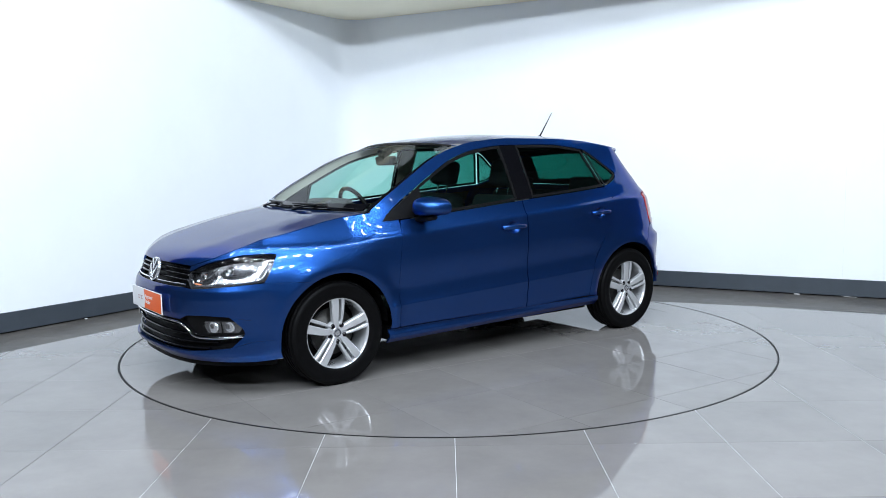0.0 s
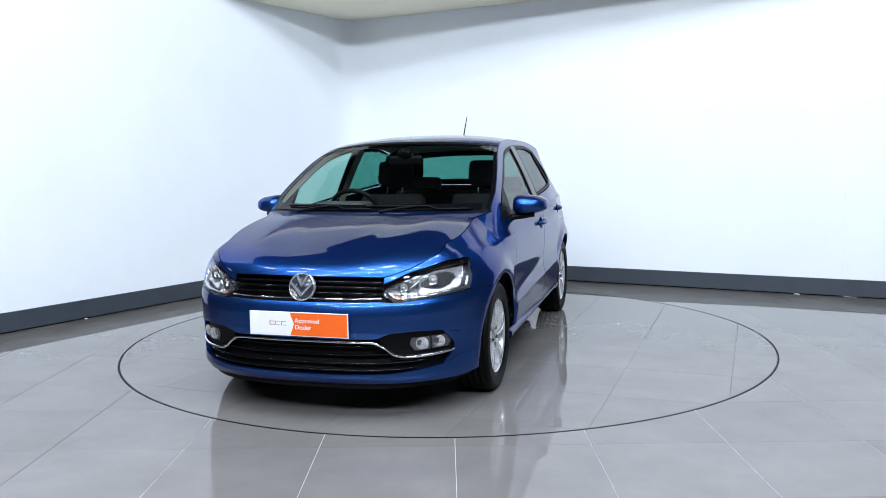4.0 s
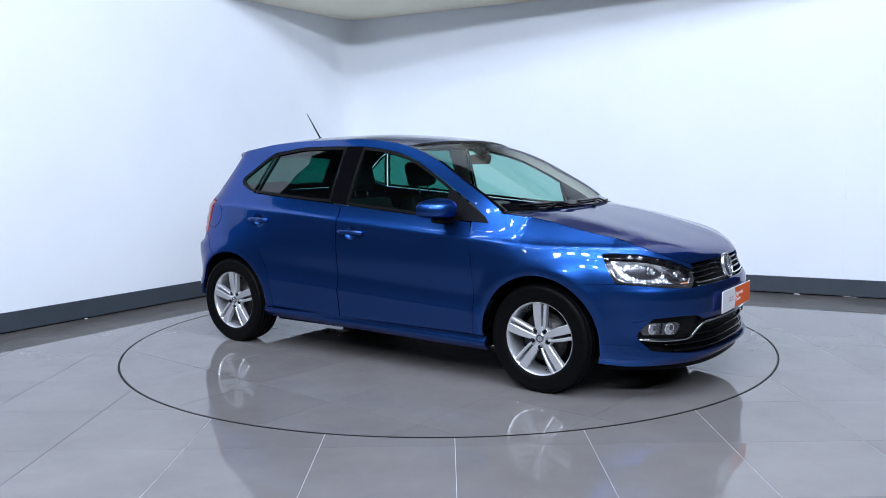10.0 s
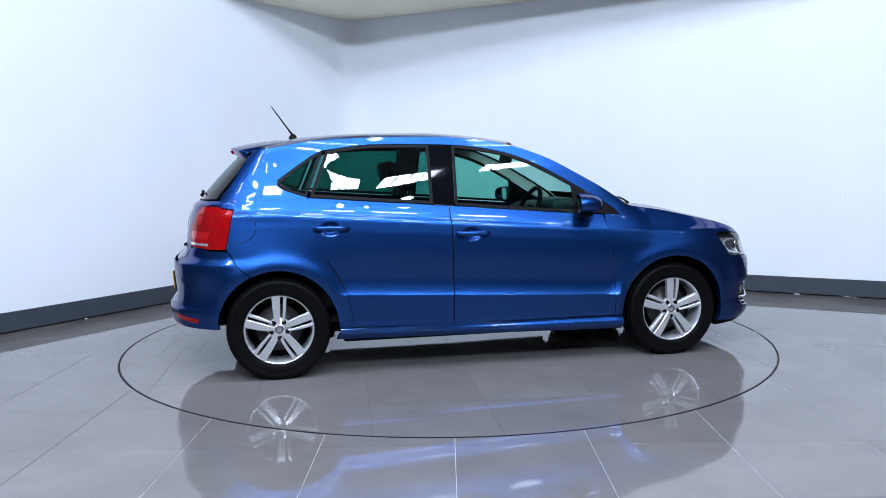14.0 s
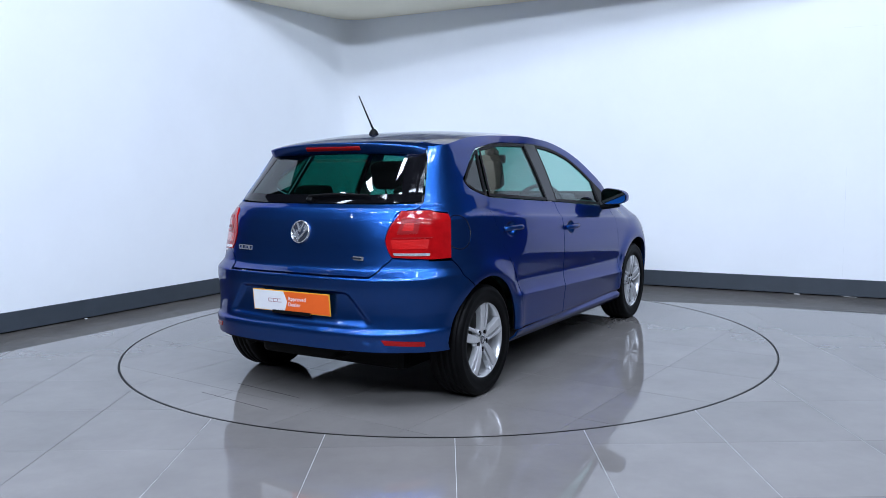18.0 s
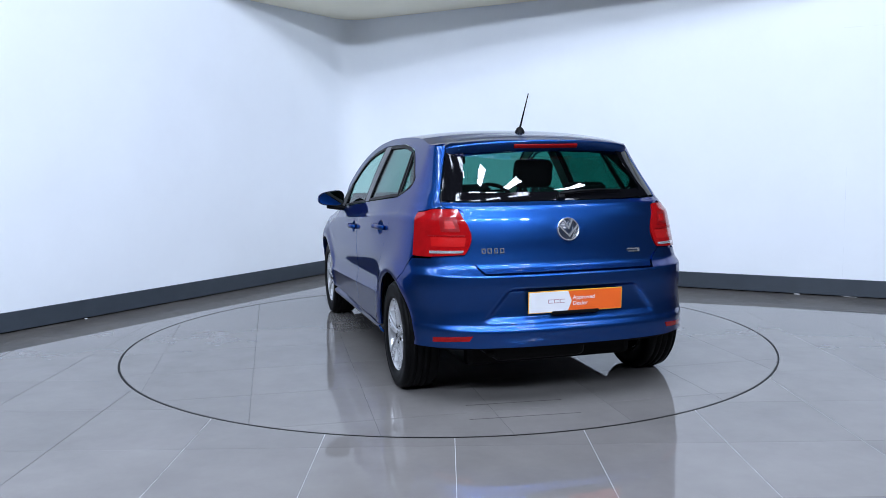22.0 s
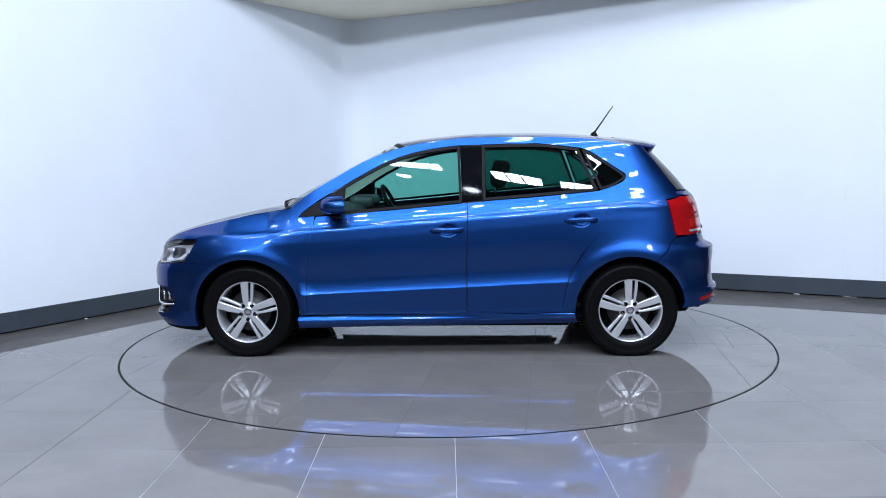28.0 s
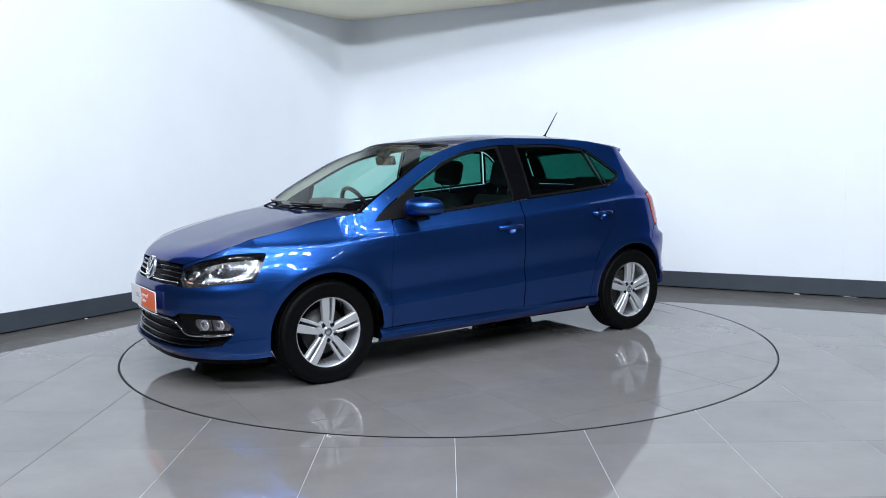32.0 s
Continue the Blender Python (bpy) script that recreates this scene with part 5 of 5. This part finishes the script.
add_box(bm, (0.07, 0.09, 0.045), pose(0.37, -0.01, 1.318, 0, 28, 0), 0.012)
part("sensor_box", bm, M_BLACK, CAR)
panel("headliner", M_LINER, CAR, sheet(ROOF[:, 2:-2] - np.array([0, 0, 0.030]), gap=0, lip=0), label="pale grey headliner")
bm = bmesh.new()
add_box(bm, (1.75, 1.30, 0.03), pose(-0.10, 0, 0.31), 0.01)
part("cabin_floor", bm, M_CLOTH, CAR, smooth=False)
for side in (1, -1):
    xs = np.linspace(0.90, -0.95, 40)
    c = coons(S(*[(x, float(DLO_Z(x)) + 0.004) for x in xs]), S(*[(x, zr(x)) for x in np.linspace(0.93, -1.08, 40)]), S((0.90, 0.912), (0.93, zr(0.93))), S((-0.95, 1.334), (-1.08, zr(-1.08))), 50, 4, smooth=False)
    panel("pillar_lining", M_LINER, CAR, sheet(skin(c[..., 0], c[..., 1], side, 0.022), gap=0, lip=0))
    c = coons(S((-0.175, 0.95), (-0.30, 0.96)), S((-0.158, 1.354), (-0.30, 1.359)), S((-0.175, 0.95), (-0.158, 1.354)), S((-0.30, 0.96), (-0.30, 1.359)), 5, 12)
    panel("pillar_lining", M_LINER, CAR, sheet(skin(c[..., 0], c[..., 1], side, 0.03), gap=0, lip=0))
    c = coons(S(*[(x, 1.03) for x in np.linspace(-0.98, -1.50, 6)]) + R((0.58, 1.03)), S((-0.93, 1.345), (-1.08, 1.372), (-1.2, 1.352)) + R((0.545, 1.335)),
              S((-0.98, 1.03), (-1.10, 1.07), (-1.22, 1.12), (-1.23, 1.15), (-1.09, 1.26), (-0.93, 1.345)), R((0.58, 1.03), (0.605, 1.15), (0.572, 1.25), (0.545, 1.335)), 20, 20)
    panel("pillar_lining", M_DASH, CAR, sheet(skin(c[..., 0], c[..., 1], side, 0.025), gap=0, lip=0))


# ---- turntable and floor pieces ----
TABLE = thing("turntable", "round grey tiled turntable flush with the floor, under the car", "turntable")
bm = bmesh.new()
add_cyl(bm, RING - 0.0138, RING - 0.0138, 0.05, pose(0, 0, -0.0259), 256)
part("table_bed", bm, M_GROUT, TABLE, smooth=False)
TURN0 = radians(-4.5)


def floor_tile(name, poly, mat, parent, top):
    """One tile: a slab with a fine chamfer."""
    n = len(poly)
    cx, cy = sum(p[0] for p in poly) / n, sum(p[1] for p in poly) / n
    v = [(x, y, top - 0.010) for x, y in poly] + [(x, y, top - 0.0003) for x, y in poly]
    for x, y in poly:
        d = max(math.hypot(x - cx, y - cy), 1e-6)
        v.append((x - (x - cx) / d * 0.0006, y - (y - cy) / d * 0.0006, top))
    f = [tuple(range(2 * n, 3 * n))]
    f += [(i, (i + 1) % n, n + (i + 1) % n, n + i) for i in range(n)]
    f += [(n + i, n + (i + 1) % n, 2 * n + (i + 1) % n, 2 * n + i) for i in range(n)]
    return mesh_part(name, mesh_from(name, v, f, mat), parent)


def square(i, j, x0, y0, joint, cross=None):
    cross = joint if cross is None else cross
    a, b = x0 + i * TILE + joint, x0 + (i + 1) * TILE - joint
    c, d = y0 + j * TILE + cross, y0 + (j + 1) * TILE - cross
    return [(a, c), (b, c), (b, d), (a, d)]


for i in range(-4, 6):
    for j in range(-4, 6):
        poly = [(x * math.cos(TURN0) - y * math.sin(TURN0), x * math.sin(TURN0) + y * math.cos(TURN0)) for x, y in square(i, j, -0.63, -0.45, 0.0011)]
        far = [math.hypot(*p) for p in poly]
        if min(far) > RING + 0.03:
            continue
        if max(far) > RING - 0.0145:
            poly = cut_disc(poly, RING - 0.0145, True)
        if len(poly) < 3 or area_of(poly) < 0.0004:
            continue
        floor_tile("table_tile", poly, M_TILE, TABLE, 0.0)
# cover let into the turntable behind the car: its open joints
for x0, y0, x1, y1 in ((-1.745, -0.109, -1.686, 0.402), (-1.983, -0.105, -1.915, 0.454)):
    d = Vector((x1 - x0, y1 - y0, 0))
    bm = bmesh.new()
    add_box(bm, (d.length, 0.002, 0.004), Matrix.Translation(((x0 + x1) / 2, (y0 + y1) / 2, -0.0012)) @ Matrix.Rotation(math.atan2(d.y, d.x), 4, "Z"))
    part("cover_joint", bm, M_STEEL_EDGE, TABLE, "thin dark joint of a floor cover", smooth=False)
TILED = structure("floor", mesh_from("floor", *prism([p for p in clip_half(clip_half([(-1.4, -10.775), (8.5, -10.775), (8.5, 5), (-1.4, 5)], TILE_AT_L, TILE_DIR_L), TILE_AT_R, TILE_DIR_R)], -0.2, -0.0014), M_GROUT_LIGHT), "grey polished tile floor with thin pale joints")
structure("floor_bed", mesh_from("floor_bed", *prism(clip_half([(-7, -10.775), (-1.4, -10.775), (-1.4, 5), (-7, 5)], TILE_AT_L, TILE_DIR_L), -0.2, -0.0014), M_GROUT), "dark tile joints")
for i in range(-11, 13):
    for j in range(-14, 9):
        poly = square(i, j, TX, TY, 0.0014, 0.0008)
        poly = clip_half(clip_half(poly, TILE_AT_L, TILE_DIR_L), TILE_AT_R, TILE_DIR_R) if poly else poly
        if len(poly) < 3 or area_of(poly) < 0.002:
            continue
        far = [math.hypot(*p) for p in poly]
        if max(far) < RING + 0.002:
            continue
        if min(far) < RING + 0.03:
            for piece in cut_disc(poly, RING, False):
                if area_of(piece) > 0.0006:
                    floor_tile("floor_tile", piece, M_TILE, TILED, 0.0)
            continue
        floor_tile("floor_tile", poly, M_TILE, TILED, 0.0)
bm = bmesh.new()
add_lathe(bm, [(RING - 0.0135, -0.004), (RING - 0.0130, 0.0006), (RING - 0.0015, 0.0006), (RING - 0.001, -0.004)], Matrix.Identity(4), 256)
me = bpy.data.meshes.new("trim_ring")
bm.to_mesh(me)
bm.free()
me.materials.append(M_STEEL_EDGE)
structure("trim_ring", me, "thin black joint round the turntable")

# small litter at the foot of the walls, and the seams of the wall boards
for x, y, lx, ly, rz in ((-3.02, 0.90, 0.022, 0.016, 20), (3.23, 1.655, 0.05, 0.012, -28), (3.62, 1.47, 0.13, 0.014, -28)):
    bm = bmesh.new()
    add_box(bm, (lx, ly, 0.006), pose(x, y, -0.0085, 3, 4, rz), 0.002)
    me = bpy.data.meshes.new("paper_scrap")
    bm.to_mesh(me)
    bm.free()
    me.materials.append(M_WHITE)
    tagged(new("paper_scrap", me), "small white paper scrap lying on the dark floor by the wall", "litter", "floor litter")
for nm, a0, a1, z0, z1 in (("trim_seam_flat", 5.22, 6.0, 2.368, 2.373), ("trim_seam_upright", 5.28, 5.284, 0.16, 1.15)):
    p0, p1 = CORNER + R_DIR * a0, CORNER + R_DIR * a1
    n = Vector((R_DIR.y, -R_DIR.x)) * 0.002
    v, f = prism([(p0.x, p0.y), (p1.x, p1.y), (p1.x + n.x, p1.y + n.y), (p0.x + n.x, p0.y + n.y)], z0, z1)
    structure(nm, mesh_from(nm, v, f, M_SEAM), "faint grey seam in the white wall")

# ---- lamps of the hall ----
def light_panel(x, y, z, tilt, lean=0, glow=None, lx=0.94, ly=0.46, yaw=0):
    """A hanging panel, 2 by 4 cells; tilt and lean turn its face to the walls."""
    ob = thing("light_panel", "white grid light panel hanging under the dark hall ceiling", "ceiling light", "hall light panels", at=pose(x, y, z, tilt, lean, yaw))
    bm = bmesh.new()
    add_box(bm, (lx, ly, 0.06), pose(0, 0, 0.04), 0.005)
    part("housing", bm, M_LAMP_BODY, ob, smooth=False)
    bm = bmesh.new()
    up = Euler((radians(tilt), radians(lean), radians(yaw))).to_matrix().to_4x4()
    for s in (-0.37 * lx, 0.37 * lx):
        foot = Vector((s, 0, 0.06))
        add_tube(bm, [foot, foot + up.inverted() @ Vector((0, 0, HALL_TOP - z - (up @ foot).z + 0.01))], 0.006, 6)
    part("suspension_rod", bm, M_LAMP_BODY, ob, smooth=False)
    for i in range(4):
        for j in range(2):
            x0, y0 = (i / 4 - 0.495) * lx, (j / 2 - 0.49) * ly
            me = mesh_from("diffuser", [(x0, y0, 0.004), (x0 + 0.215 * lx, y0, 0.004), (x0 + 0.215 * lx, y0 + 0.45 * ly, 0.004), (x0, y0 + 0.45 * ly, 0.004)], [(3, 2, 1, 0)], glow or M_PANEL)
            mesh_part("diffuser", me, ob)
    return ob


def bay_lamp(x, y, z, tilt, lean, r=0.29):
    """A round high-bay lamp with a shallow shade, turned towards the stand."""
    ob = thing("bay_lamp", "round white high-bay lamp hanging under the dark hall ceiling", "ceiling light", "hall bay lamps", at=pose(x, y, z, tilt, lean, 0))
    bm = bmesh.new()
    add_lathe(bm, [(r, -0.01), (r + 0.012, 0.0), (r + 0.008, 0.02), (0.45 * r, 0.13), (0.32 * r, 0.24), (0.0, 0.25)], Matrix.Identity(4), 40)
    part("shade", bm, M_LAMP_BODY, ob)
    bm = bmesh.new()
    up = Euler((radians(tilt), radians(lean), 0)).to_matrix().to_4x4()
    foot = Vector((0, 0, 0.24))
    add_tube(bm, [foot, foot + up.inverted() @ Vector((0, 0, HALL_TOP - z - (up @ foot).z + 0.01))], 0.008, 6)
    part("suspension_rod", bm, M_LAMP_BODY, ob, smooth=False)
    ring = [(r * math.cos(2 * math.pi * k / 40), r * math.sin(2 * math.pi * k / 40), 0.002) for k in range(40)]
    mesh_part("diffuser", mesh_from("diffuser", ring, [tuple(range(39, -1, -1))], M_LAMP), ob)
    return ob


for x, y, yaw in ((-4.5, -1.2, 100), (-3.2, -1.3, 95), (-1.6, -1.75, 90), (-0.5, -1.95, 72), (0.7, -2.1, 55), (2.0, -2.0, 60), (3.4, -1.8, 70)):
    light_panel(x, y, LAMP_Z, 0, 0, M_PANEL_LOW, 0.80, 0.24, yaw)
for x in (-4.3, -2.8, -1.3, 0.1, 1.3, 2.5, 4.0):
    light_panel(x, -3.1, LAMP_Z, 6, 0, None, 0.80, 0.16)
for x in (-4.0, -2.5, -1.05, 0.4, 1.85, 3.3):
    light_panel(x, -4.75, LAMP_Z, 33, 0, None, 0.80, 0.34)
for x in (-2.4, -1.45, -0.55, 0.55, 1.5, 2.4):
    bay_lamp(x, -5.9, LAMP_Z, 40, 0, 0.1)
for x in (-4.4, -2.9, -1.45, 0.0, 1.45, 2.9, 4.4):
    bay_lamp(x, -7.5, LAMP_Z - 1.3, 64, 0)
for y in (-4.6, -3.0):
    bay_lamp(6.6, y, LAMP_Z - 0.2, 10, 48, 0.08)
    bay_lamp(-6.6, y, LAMP_Z - 0.2, 10, -48, 0.08)


# ---- what moves: the turntable and the car on it ----
def motions():
    turn = [(0, -142.7), (0.3, -142.6), (0.5, -142.2), (1.0, -139.6), (1.5, -135.3), (2.0, -129.7)]
    turn += [(float(t), -129.7 + 11.80 * (t - 2.0)) for t in range(3, 31)]
    turn += [(30.5, 206.5), (31.0, 211.1), (31.5, 213.9), (32.0, 214.7)]
    off = Vector((0.0374, -0.1483, 0.0))
    walk(TABLE, [(t, pose(0, 0, 0, 0, 0, a)) for t, a in turn])
    walk(CAR, [(t, pose(0, 0, 0, 0, 0, a) @ Matrix.Translation(off)) for t, a in turn])


motions()
